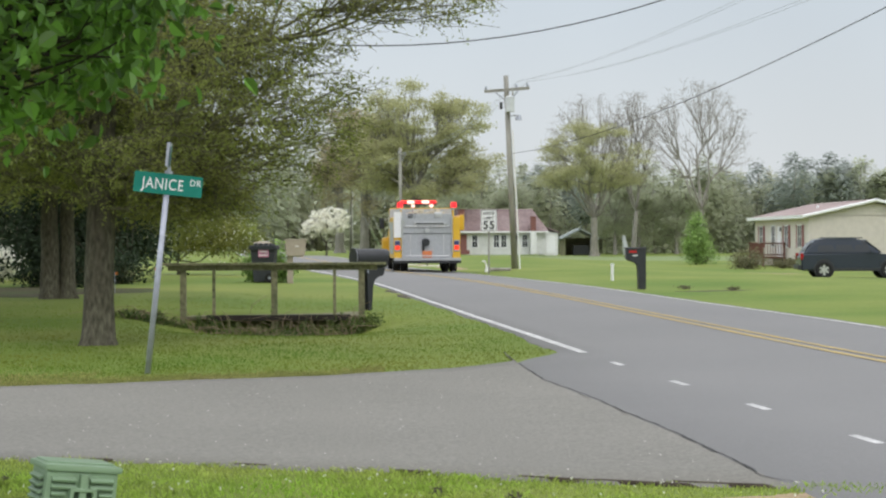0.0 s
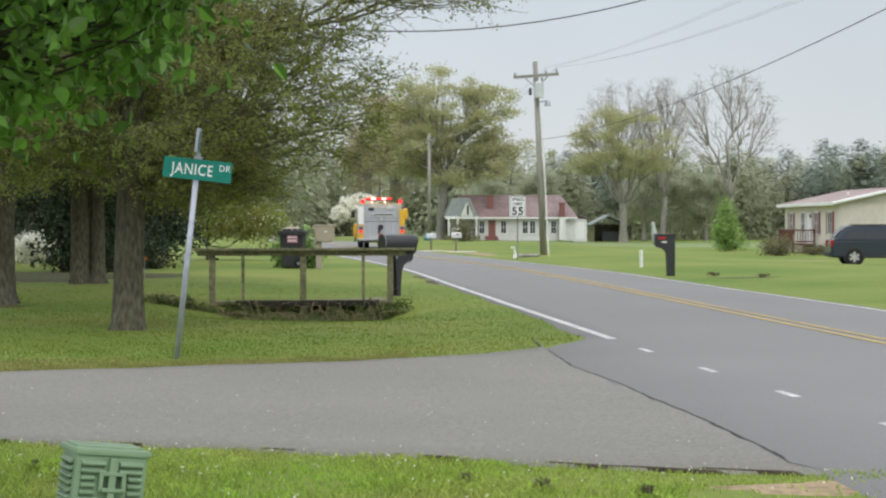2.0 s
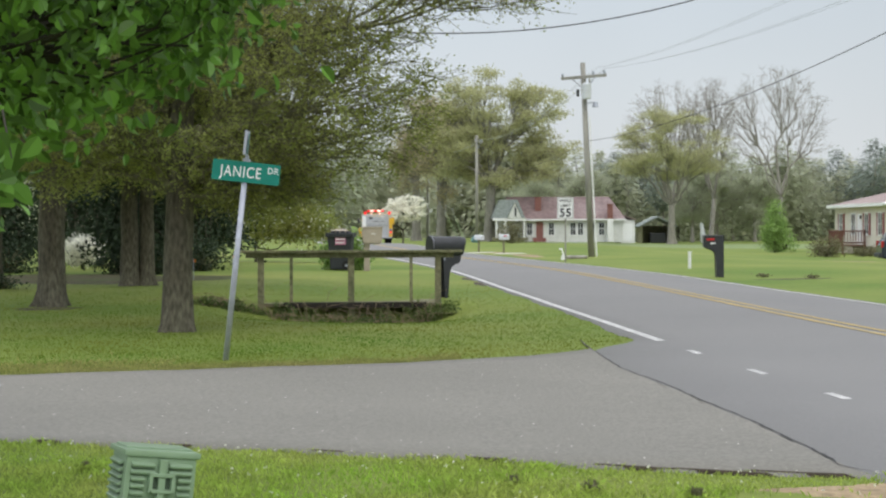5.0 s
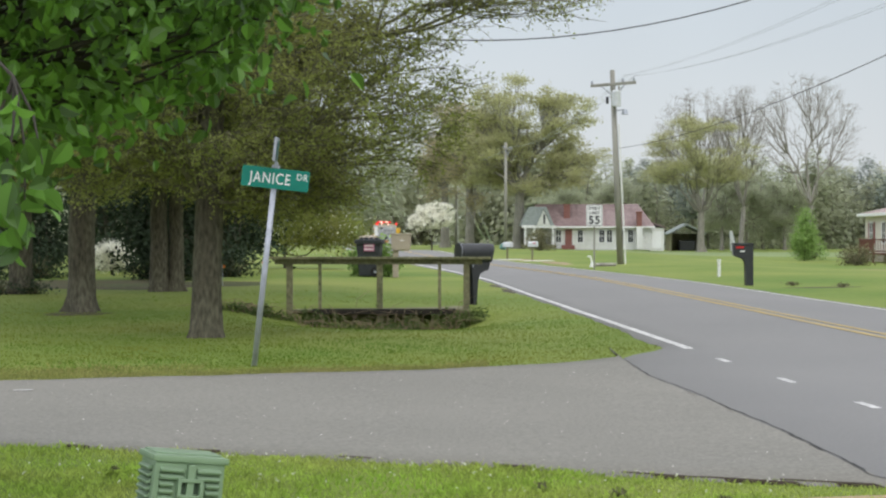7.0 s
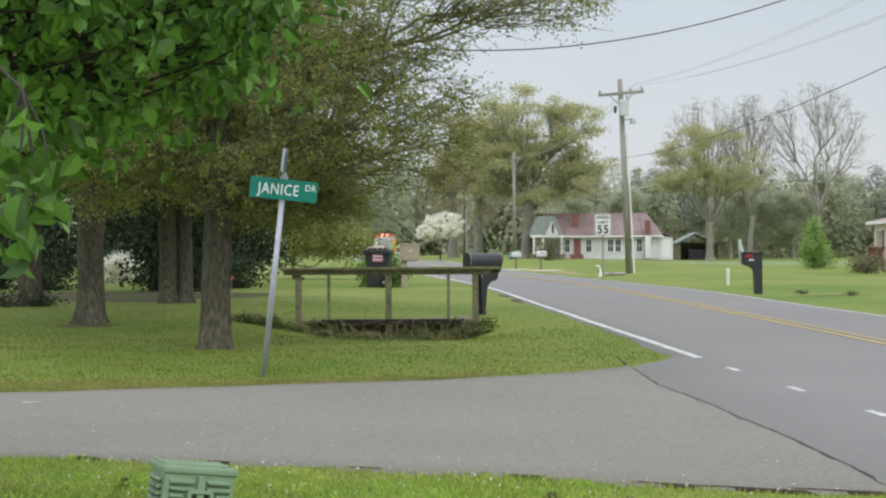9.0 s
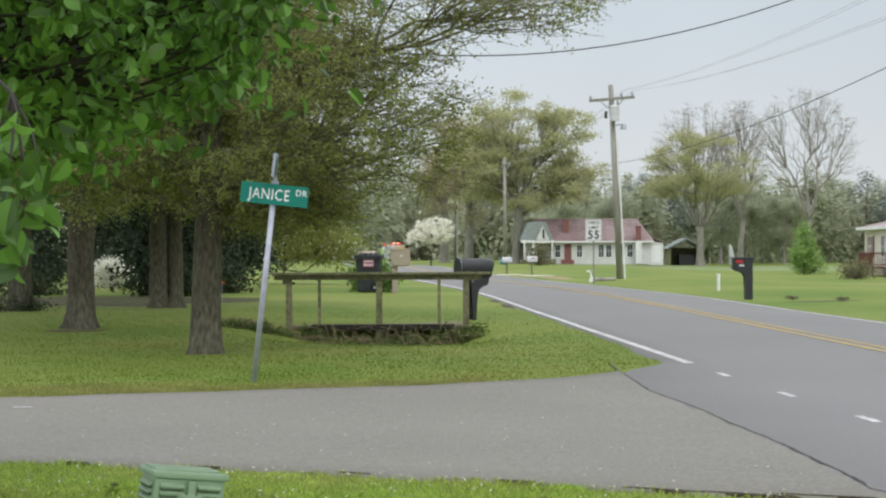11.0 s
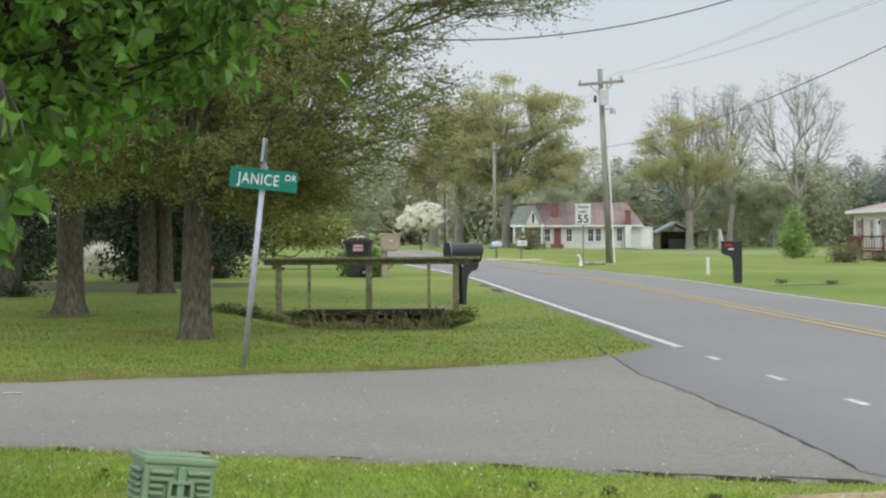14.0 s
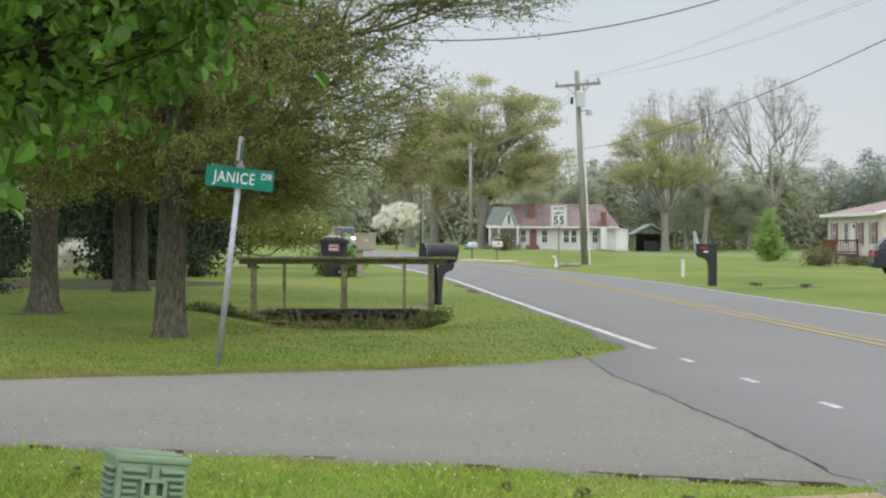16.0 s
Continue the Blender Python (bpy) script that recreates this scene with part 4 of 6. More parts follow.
def mailbox(name, m, label, body, post, size=1.0, ink=None):
    """A box with a rounded top on a post; the door looks along -y."""
    b = thing(name, m, label, "mailbox", "roadside mailboxes")
    w, h, d = 0.3 * size, 0.3 * size, 0.52 * size
    out = [(-w / 2, 0), (w / 2, 0)] + [(w / 2 * math.cos(radians(a)), h * 0.6 + h * 0.4 * math.sin(radians(a))) for a in range(0, 181, 15)]
    bm = prism(bmesh.new(), out, -d / 2, d / 2)
    for v in bm.verts:
        v.co.z += 0.78 * size
    box = part("box", bm, body, b)
    bm = prism(bmesh.new(), [(x * 1.06, z * 1.03 + 0.775 * size) for x, z in out], -d / 2 - 0.018, -d / 2 + 0.012)
    part("door", bm, body, box)
    box_part("post", 0, 0.02, 0.38 * size, 0.1 * size, 0.1 * size, 0.84 * size, post, b, bevel=0.01)
    if ink:
        box_part("flag", -w / 2 - 0.012, -d * 0.2, 0.98 * size, 0.012, 0.14, 0.06, ink, b, "red flag", bevel=0.003)
    return b


def build_mailboxes():
    # black plastic box across the road
    m = thing("mailbox", at(7.77, 43.9, 0), "black plastic mailbox with a red flag on a thick post", "mailbox", "roadside mailboxes")
    out = [(-0.27, 0.80), (-0.27, 1.03), (-0.24, 1.075), (0.22, 1.075), (0.25, 1.04), (0.25, -0.06), (0.06, -0.06), (0.06, 0.6), (0.0, 0.70), (-0.2, 0.74)]
    bm = prism(bmesh.new(), out, -0.13, 0.13)
    bmesh.ops.bevel(bm, geom=[e for e in bm.edges if e.verts[0].co.y == e.verts[1].co.y], offset=0.02, segments=2, affect="EDGES")
    part("body", bm, M["black_plastic"], m)
    bm = add_box(bmesh.new(), -0.01, 0, 1.07, 0.54, 0.3, 0.05, 0.018)
    part("cap", bm, M["black_plastic"], m)
    box_part("flag", -0.1, -0.14, 0.985, 0.2, 0.012, 0.055, M["red_flag"], m, "red signal flag", bevel=0.004)
    box_part("number_bar", -0.04, -0.139, 0.885, 0.13, 0.008, 0.035, M["sign_white"], m, "pale unreadable bar", bevel=0)
    # tan box by the bin
    t = thing("mailbox", at(-1.22, 49.3, 0), "tan moulded plastic mailbox on a square post", "mailbox", "roadside mailboxes")
    out = [(-0.27, 0.84), (-0.3, 1.2), (-0.26, 1.29), (0.26, 1.29), (0.3, 1.22), (0.27, 0.84), (0.22, 0.78), (-0.22, 0.78)]
    bm = prism(bmesh.new(), out, -0.14, 0.14)
    bmesh.ops.bevel(bm, geom=[e for e in bm.edges if e.verts[0].co.y == e.verts[1].co.y], offset=0.03, segments=2, affect="EDGES")
    part("body", bm, M["tan_plastic"], t)
    bm = add_box(bmesh.new(), 0, 0, 1.265, 0.64, 0.31, 0.05, 0.02)
    part("lid", bm, M["tan_plastic"], t)
    box_part("post", -0.16, 0.03, 0.4, 0.17, 0.14, 0.95, M["tan_plastic"], t, bevel=0.012)
    box_part("logo_bar", 0.04, -0.143, 1.08, 0.1, 0.006, 0.03, M["sign_white"], t, "pale unreadable mark", bevel=0)
    # metal boxes further on
    mailbox("mailbox", at(3.4, 89, 60), "small pale metal mailbox on a thin post", M["trans_grey"], M["wood_grey"], 0.85)
    mailbox("mailbox", at(4.5, 85, 75), "pale metal mailbox on a wooden post", M["trans_grey"], M["wood_grey"], 0.9, M["red_flag"])


def build_bin():
    b = thing("wheeled_bin", at(-2.13, 49.3, -6), "dark grey wheeled rubbish bin with a printed label", "bin")
    bm = bmesh.new()
    add_box(bm, 0, 0, 0.5, 0.74, 0.66, 0.94, 0.04)
    for v in bm.verts:
        k = 0.74 + 0.22 * v.co.z / 0.97
        v.co.x *= k
        v.co.y *= k
    body = part("body", bm, M["bin_grey"], b)
    bm = add_box(bmesh.new(), 0, 0, 0.985, 0.82, 0.74, 0.05, 0.02)
    part("rim", bm, M["bin_grey"], body)
    bm = add_box(bmesh.new(), 0, 0.0, 1.05, 0.80, 0.76, 0.09, 0.04)
    part("lid", bm, M["bin_grey"], b, "domed dark lid")
    box_part("handle", -0.1, 0.38, 1.09, 0.5, 0.05, 0.05, M["bin_grey"], b, bevel=0.01)
    for k in range(4):
        box_part("lid_ridge", -0.22 + 0.15 * k, 0.02, 1.115, 0.09, 0.5, 0.06, M["bin_grey"], b, bevel=0.02)
    lab = box_part("label", 0.03, -0.335, 0.86, 0.3, 0.012, 0.22, M["label_pink"], b, "pink and white printed label", bevel=0)
    for k, (x, z, w) in enumerate(((0.03, 0.91, 0.24), (0.05, 0.86, 0.2), (0.02, 0.81, 0.25))):
        box_part("label_bar", x, -0.343, z, w, 0.006, 0.03, M["label_dark" if k == 1 else "sign_white"], lab, bevel=0)
    for x, sy in ((0.2, -1), (-0.2, 1)):
        w = cyl_part("wheel", (x, 0.3 * sy, 0.15), (x, 0.22 * sy, 0.15), 0.14, M["tyre"], b, n=20)
        cyl_part("hub", (x, 0.31 * sy, 0.15), (x, 0.24 * sy, 0.15), 0.04, M["galv"], w, n=12)


def build_speed_sign():
    s = thing("speed_sign", at(5.66, 63.4, 0), "white rectangular speed limit sign on a steel post", "sign")
    bm = add_box(bmesh.new(), 0, 0.03, 1.2, 0.06, 0.04, 2.6, 0.006)
    part("post", bm, M["pole_wood"], s)
    plate = part("plate", rounded_plate(bmesh.new(), 0.61, 0.80, 0.008, 0.03, -0.01, 2.03), M["sign_white"], s)
    bm = bmesh.new()
    for x, z, w, h in ((0, 2.405, 0.56, 0.014), (0, 1.655, 0.56, 0.014), (-0.278, 2.03, 0.014, 0.74), (0.278, 2.03, 0.014, 0.74)):
        add_box(bm, x, -0.0155, z, w, 0.004, h)
    part("border", bm, M["black_ink"], plate)
    lettering("word", "SPEED", 0.15, Matrix.Translation((0, -0.0165, 2.29)), M["black_ink"], plate, "", 0.025)
    lettering("word", "LIMIT", 0.15, Matrix.Translation((0, -0.0165, 2.115)), M["black_ink"], plate, "", 0.025)
    lettering("number", "55", 0.42, Matrix.Translation((0, -0.0165, 1.84)), M["black_ink"], plate, "", 0.03)


def utility_pole(m, h, lean, label, arm=2.4, arm_rz=0, r=0.15, lamp=False, can=False):
    p = thing("utility_pole", m, label, "utility pole", "utility poles")
    top = Vector((lean, 0, h))
    bm = add_cyl(bmesh.new(), (0, 0, -0.3), top, r, r * 0.72, 14)
    part("pole", bm, M["pole_wood"], p, smooth=True)
    am = Matrix.Translation(top * (1 - 0.62 / h)) @ pose(0, 0, 0, 0, -4.5 if lean else 0, arm_rz)
    if arm:
        part("crossarm", add_box(bmesh.new(), 0, -0.17, 0, arm, 0.1, 0.12, 0.01, am), M["pole_wood"], p)
        for sx in (-1, 1):
            bm = bmesh.new()
            add_cyl(bm, am @ Vector((sx * arm * 0.26, -0.2, -0.05)), am @ Vector((0, -0.16, -0.55)), 0.025, None, 8)
            part("arm_brace", bm, M["galv"], p)
        for x in (-arm / 2 + 0.08, arm / 2 - 0.08, arm / 2 - 0.55):
            bm = bmesh.new()
            add_cyl(bm, am @ Vector((x, -0.17, 0.05)), am @ Vector((x, -0.17, 0.14)), 0.04, 0.06, 10)
            add_cyl(bm, am @ Vector((x, -0.17, 0.14)), am @ Vector((x, -0.17, 0.22)), 0.065, 0.035, 10)
            part("insulator", bm, M["galv"], p)
    if can:
        c = top * (1 - 1.25 / h)
        bm = add_cyl(bmesh.new(), c + Vector((0.08, -0.32, -0.32)), c + Vector((0.08, -0.32, 0.3)), 0.2, None, 18)
        add_cyl(bm, c + Vector((0.08, -0.32, 0.3)), c + Vector((0.08, -0.32, 0.36)), 0.2, 0.12, 18)
        t = part("transformer", bm, M["trans_grey"], p, "pale grey transformer can")
        for dx in (-0.06, 0.2):
            cyl_part("bushing", c + Vector((dx, -0.32, 0.34)), c + Vector((dx, -0.32, 0.55)), 0.035, M["pole_wood"], t, n=8)
        bm = bmesh.new()
        add_box(bm, c.x - 0.28, -0.15, c.z - 0.05, 0.12, 0.12, 0.3, 0.02)
        part("cutout", bm, M["black_plastic"], p)
        bm = add_cyl(bmesh.new(), (0.2, -0.05, 0), (lean * 0.72 + 0.17, -0.1, h * 0.72), 0.035, None, 8)
        part("conduit", bm, M["sign_white"], p, "white riser conduit")
    if lamp:
        c = top * (1 - 1.75 / h)
        bm = add_cyl(bmesh.new(), c, c + Vector((0.42, -0.1, 0.06)), 0.025, None, 8)
        a = part("lamp_arm", bm, M["galv"], p)
        bm = add_cyl(bmesh.new(), c + Vector((0.45, -0.1, -0.16)), c + Vector((0.45, -0.1, 0.06)), 0.15, 0.09, 14)
        part("lamp_head", bm, M["galv"], a)
    return p


def wire(name, a, b, sag, r, material, label, group="overhead wires"):
    a, b = np.array(a, float), np.array(b, float)
    t = np.linspace(0, 1, 40)[:, None]
    p = a + (b - a) * t
    p[:, 2] -= (sag * 4 * t * (1 - t))[:, 0]
    v, f = tube_data([(p, np.full(40, r))], 6)
    return tagged(mesh_ob(name, v, f, material, smooth=True), label, "cable", group)


def build_poles():
    utility_pole(at(7.6, 72.5), 8.3, -0.37, "leaning weathered wooden utility pole with crossarm, transformer and lamp", 1.95, 0, 0.145, True, True)
    utility_pole(at(5.55, 150), 9.5, 0.0, "slim wooden utility pole standing before tall trees", 2.2, 70, 0.16)
    utility_pole(at(1.45, 187), 9.7, 0.0, "slim wooden utility pole with a grey can", 0, 0, 0.16, False, True)
    utility_pole(at(12.6, -8), 10.2, 0.0, "weathered wooden utility pole near the road", 2.4, 15, 0.17)
    for dx, dn, zn in ((0.5, 0.5, 9.2), (0.6, 0.75, 9.2), (0.94, 1.05, 8.2), (0.9, 1.3, 8.1)):
        wire("power_line", (7.25 + dx, 72.3, 8.25 - dx * 0.07), (12.0 + dn, -8, zn), 1.5, 0.005, M["wire_grey"], "thin pale overhead power line")
        wire("power_line", (7.25 + dx, 72.3, 8.25 - dx * 0.07), (5.55 + dx * 0.6, 150, 9.2), 0.8, 0.006, M["wire_grey"], "thin pale overhead power line")
        wire("power_line", (5.55 + dx * 0.6, 150, 9.2), (1.45 + dx * 0.5, 187, 9.5), 0.5, 0.007, M["wire_grey"], "thin pale overhead power line")
    wire("phone_line", (7.5, 72.4, 5.1), (12.0, -8, 9.0), 1.6, 0.010, M["wire"], "black overhead telephone cable")
    wire("phone_line", (7.5, 72.4, 5.1), (5.5, 150, 6.3), 0.6, 0.007, M["wire"], "black overhead telephone cable")
    wire("service_cable", (-9.0, 28.0, 7.7), (12.0, 28.0, 8.97), 3.7, 0.011, M["wire"], "black service cable hanging across the road")


# Soil tone, also used for the painted shadow along the road edge.
M["mud_shade"] = mat("dark_soil_and_shade", (0.07, 0.055, 0.04), 0.95, 0.3, 12.0, 0.5)
# Brown litter, its colour darkened further for the shade under the oaks.
M["litter"] = mat("shaded_leaf_litter", (0.075, 0.055, 0.032), 0.95, 0.4, 9.0, 0.5, second=(0.07, 0.095, 0.025), big=0.6, amount=0.5)
M["meadow"] = mat("unmown_grass", (0.165, 0.225, 0.085), 0.9, 0.2, 3.0, 0.5, second=(0.20, 0.245, 0.11), big=0.06)
M["chip"] = mat("pale_stone_chip", (0.6, 0.58, 0.53), 0.8, 0.2, 20.0)
M["deck_brown"] = mat("brown_timber", (0.09, 0.055, 0.045), 0.8, 0.2, 8.0)
M["dirt_twig"] = mat("dead_twig", (0.27, 0.21, 0.14), 0.9, 0.3, 9.0)
M["bin_grey"] = mat("dark_grey_plastic", (0.045, 0.048, 0.055), 0.55, 0.15, 6.0, 0.05)
M["label_pink"] = mat("pink_label_print", (0.55, 0.22, 0.34), 0.6, 0.1, 6.0)
M["label_dark"] = mat("dark_label_print", (0.25, 0.10, 0.14), 0.6, 0.1, 6.0)
M["trans_grey"] = mat("pale_grey_enamel", (0.58, 0.60, 0.62), 0.5, 0.08, 4.0)

build_street_sign()
build_pedestal()
build_bridge_rail()
build_black_mailbox()
build_mailboxes()
build_bin()
build_speed_sign()
build_poles()


def ditch_growth(name, label, x0, x1, y0, y1, n, h, stems, seed, leafmat):
    """Low leaves and dry stems draped over the sides of the ditch."""
    rng = np.random.default_rng(seed)
    ob = thing(name, pose(0, 0, 0), label, "undergrowth", kind="stuff")
    mid, half = (x0 + x1) / 2, (x1 - x0) / 2
    u = np.clip(rng.normal(size=n) * 0.45, -1, 1)
    x = mid + half * u
    y = y1 - (y1 - y0) * rng.random(n) * (1 - np.abs(u)) + rng.normal(size=n) * 0.04
    tall = h * (0.4 + 0.6 * np.array([abs(noise.noise((a * 3, b * 3, 1))) * 2 for a, b in zip(x, y)]))
    c = np.column_stack([x, y, [land(a, b) for a, b in zip(x, y)] + tall * rng.random(n)])
    quads_mesh("leaves", leaf_corners(rng, c, 0.095, 0.3), leafmat, ob)
    polys = []
    for _ in range(stems):
        w = max(-1, min(1, rng.normal() * 0.45))
        a, b = mid + half * w, y1 - (y1 - y0) * rng.random() * 0.7
        p = np.array([a, b, land(a, b)])
        d = np.array([rng.normal() * 0.22, rng.normal() * 0.1, abs(rng.normal()) * min(h, 0.4) * 0.8 + 0.05])
        polys.append((np.array([p, p + d * 0.6 + np.array([0, 0, 0.06]), p + d * np.array([1.5, 1.2, 0.8])]), np.array([0.006, 0.005, 0.0025])))
    v, f = tube_data(polys, 4)
    mesh_ob("stems", v, f, M["dirt_twig"], ob)
    return ob


ditch_growth("ditch_undergrowth", "tangled green weeds and dry brown stems filling the ditch", -2.45, 0.25, 29.1, 30.08, 3200, 0.36, 210, 81, M["leaf_weed"])
ditch_growth("bank_weeds", "low leafy weeds and dead stems beside the ditch", -4.3, -2.2, 29.6, 30.1, 950, 0.15, 60, 82, M["leaf_weed"])
ditch_growth("rail_weeds", "green weeds growing round the rail post", -0.1, 0.8, 29.7, 30.1, 900, 0.4, 14, 83, M["leaf_weed"])
bush("bright_bush", at(-2.1, 50.3), "low bright green bush behind the bin", (0.55, 0.4, 0.5), 4200, 0.13, M["leaf_bright"], 84)
bush("shrub", at(23.7, 97.0), "rounded brown-green shrub by the deck", (0.85, 0.8, 0.6), 1500, 0.12, M["leaf_shrub"], 85)
for k, (x, y) in enumerate(((26.2, 98.5), (27.0, 98.2), (27.9, 98.6))):
    bush("hedge_shrub", at(x, y), "low dark shrub along the skirting", (0.6, 0.5, 0.3), 700, 0.1, M["leaf_shrub"], 86 + k)
bush("shrub", at(7.3, 127.0), "dark evergreen shrub near the porch", (0.9, 0.8, 0.8), 1500, 0.13, M["leaf_shrub"], 89)
bush("shrub", at(25.6, 118.0), "green shrub on the far lawn", (1.0, 0.9, 0.8), 1200, 0.14, M["leaf_bright"], 90)


def patch(name, x, y, rx, ry, material, label, seed, lift=0.008, rz=0.0):
    """A thin ragged patch that lies on the land."""
    rng = random.Random(seed)
    ph = [rng.uniform(0, 6.3) for _ in range(4)]
    v, f, n = [(x, y, land(x, y) + lift)], [], 36
    for ring in (0.35, 0.7, 1.0):
        for i in range(n):
            a = 2 * math.pi * i / n
            r = ring * (1 + 0.18 * math.sin(2 * a + ph[0]) + 0.12 * math.sin(5 * a + ph[1]) + 0.08 * math.sin(9 * a + ph[2]))
            dx, dy = rx * r * math.cos(a), ry * r * math.sin(a)
            px, py = x + dx * math.cos(rz) - dy * math.sin(rz), y + dx * math.sin(rz) + dy * math.cos(rz)
            v.append((px, py, land(px, py) + (lift if ring < 1 else -0.01)))
    for i in range(n):
        j = (i + 1) % n
        f.append((0, 1 + i, 1 + j))
        for k in (0, 1):
            f.append((1 + k * n + i, 1 + (k + 1) * n + i, 1 + (k + 1) * n + j, 1 + k * n + j))
    return tagged(mesh_ob(name, v, f, material, smooth=True), label, "ground", kind="structure")


patch("dirt_patch", 2.7, 9.35, 0.75, 0.33, M["dirt"], "bare sandy dirt at the road corner", 1)
# Flat dark strip for the eroded edge together with the shadow it casts.
patch("dirt_patch", 1.5, 38.6, 0.13, 1.6, M["mud_shade"], "washed-out asphalt edge with its shadow painted dark", 21, rz=0.08)
patch("dirt_patch", 5.2, 78.0, 0.7, 4.5, M["dirt"], "sandy shoulder beside the road", 2, rz=0.1)
patch("dirt_patch", 4.2, 88.0, 0.6, 3.0, M["dirt"], "sandy shoulder beside the mailboxes", 3, rz=0.1)
patch("dirt_patch", 22.0, 84.5, 1.6, 1.2, M["dirt"], "sandy bare spot on the lawn", 4)
patch("dirt_patch", 9.4, 42.0, 1.2, 0.25, M["mud_shade"], "dark hollow in the lawn", 5)
patch("dirt_patch", -6.1, 28.2, 0.75, 0.5, M["litter"], "brown leaf litter round the trunk", 6)
# Wide litter patch also paints the shade beneath the trees.
patch("dirt_patch", -9.2, 41.5, 5.0, 4.6, M["litter"], "brown leaf litter with the tree shade put into its tone", 7)
# Erosion and lip shadow share this one dark strip.
patch("dirt_patch", 1.34, 41.5, 0.13, 1.3, M["mud_shade"], "eroded edge of the road with its shadow painted dark", 8, 0.012, 0.13)

patch("meadow", 36.0, 158.0, 27.0, 36.0, M["meadow"], "unmown grey-green field beyond the lawns", 9, 0.03)
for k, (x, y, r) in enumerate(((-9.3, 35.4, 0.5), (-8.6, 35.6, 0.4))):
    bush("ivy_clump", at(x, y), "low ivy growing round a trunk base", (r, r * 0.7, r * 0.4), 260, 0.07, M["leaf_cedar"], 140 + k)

for k, (x, r) in enumerate(((-2.4, 0.12), (-1.5, 0.1), (-0.55, 0.12), (0.45, 0.14), (1.3, 0.3), (1.8, 0.35), (2.25, 0.3))):
    patch("edge_break", x, near_edge(x) + 0.0, r, 0.012, M["mud_shade"], "broken dark edge of the asphalt", 30 + k, 0.028, -0.3)
for k, (x, y, r) in enumerate(((0.95, 9.15, 0.1), (0.55, 9.35, 0.07), (-1.9, 9.8, 0.06), (1.5, 9.0, 0.08))):
    bush("weed_clump", at(x, y), "small broad-leaved weed in the grass", (r, r, r * 0.3), 60, 0.04, M["blade_near"], 150 + k)


def build_clover():
    """Tiny pale blossoms among the near grass."""
    rng = np.random.default_rng(78)
    x, y = rng.uniform(-3, 3.5, 130), rng.uniform(8.3, 10.8, 130)
    keep = np.array([q < near_edge(p) - 0.05 for p, q in zip(x, y)])
    x, y = x[keep], y[keep]
    c = np.column_stack([x, y, [land(p, q) + 0.045 for p, q in zip(x, y)]])
    c = np.repeat(c, 4, axis=0) + rng.normal(size=(len(c) * 4, 3)) * 0.003
    tagged(quads_mesh("clover_blossom", leaf_corners(rng, c, 0.011, 0.9), M["blossom"]), "tiny pale blossoms among the roadside grass", "flowers", kind="stuff")


build_clover()


def build_roadside_bits():
    """Marker flags, guy wire guards and a tarpaulin bundle."""
    for x, y in ((-5.2, 40.0), (-4.7, 44.0)):
        f = thing("marker_flag", at(x, y), "small orange survey flag on a wire stake", "flag", "survey flags")
        cyl_part("stake", (0, 0, -0.1), (0, 0, 0.5), 0.008, M["galv"], f, n=6)
        box_part("flag", 0.03, 0, 0.46, 0.06, 0.006, 0.07, M["orange_flag"], f, bevel=0)
    for x, dx in ((3.6, 0.95), (2.9, 1.25)):
        g = thing("guy_guard", at(x + dx, 150), "yellow-green plastic guard on a slanting guy wire", "guard", "guy wire guards")
        cyl_part("tube", (0, 0, -0.1), (-dx, 0, 2.3), 0.035, M["guard_green"], g, n=8)
        cyl_part("wire", (-dx, 0, 2.3), (-dx * 1.9, 0, 4.4), 0.012, M["wire_grey"], g, n=6)
    t = thing("tarpaulin", at(5.35, 147), "crumpled teal tarpaulin heaped beside the pole", "tarpaulin")
    rng = random.Random(12)
    bm = bmesh.new()
    bmesh.ops.create_icosphere(bm, subdivisions=3, radius=1.0)
    for v in bm.verts:
        k = 1 + 0.35 * noise.noise(v.co * 2.1) + rng.uniform(-0.05, 0.05)
        v.co = Vector((v.co.x * 0.42 * k, v.co.y * 0.4 * k, 0.25 + v.co.z * 0.36 * k))
    part("sheet", bm, M["teal_sheet"], t)
    b = thing("rubbish_bag", pose(-2.15, 49.3, land(-2.13, 49.3) + 1.1, 0, 0, 10), "pale knotted bag lying on the bin lid", "bag")
    bm = bmesh.new()
    bmesh.ops.create_icosphere(bm, subdivisions=3, radius=1.0)
    for v in bm.verts:
        k = 1 + 0.4 * noise.noise(v.co * 2.6)
        v.co = Vector((v.co.x * 0.26 * k, v.co.y * 0.18 * k, 0.04 + v.co.z * 0.06 * k))
    part("bag", bm, M["tan_plastic"], b)
    for x, y in ((3.5, 88.0), (4.7, 84.2)):
        patch("concrete_pad", x, y, 0.75, 0.6, M["pad"], "small pale concrete pad under a mailbox", 40 + int(x), 0.03)


M["orange_flag"] = mat("orange_flag", (0.75, 0.2, 0.03), 0.6, 0.1, 4.0)
M["guard_green"] = mat("yellow_green_plastic", (0.27, 0.34, 0.2), 0.7, 0.1, 4.0)
M["teal_sheet"] = mat("teal_sheet", (0.15, 0.28, 0.29), 0.7, 0.2, 4.0, 0.3)
M["pad"] = mat("pale_concrete", (0.5, 0.48, 0.44), 0.9, 0.15, 8.0, 0.2)
build_roadside_bits()
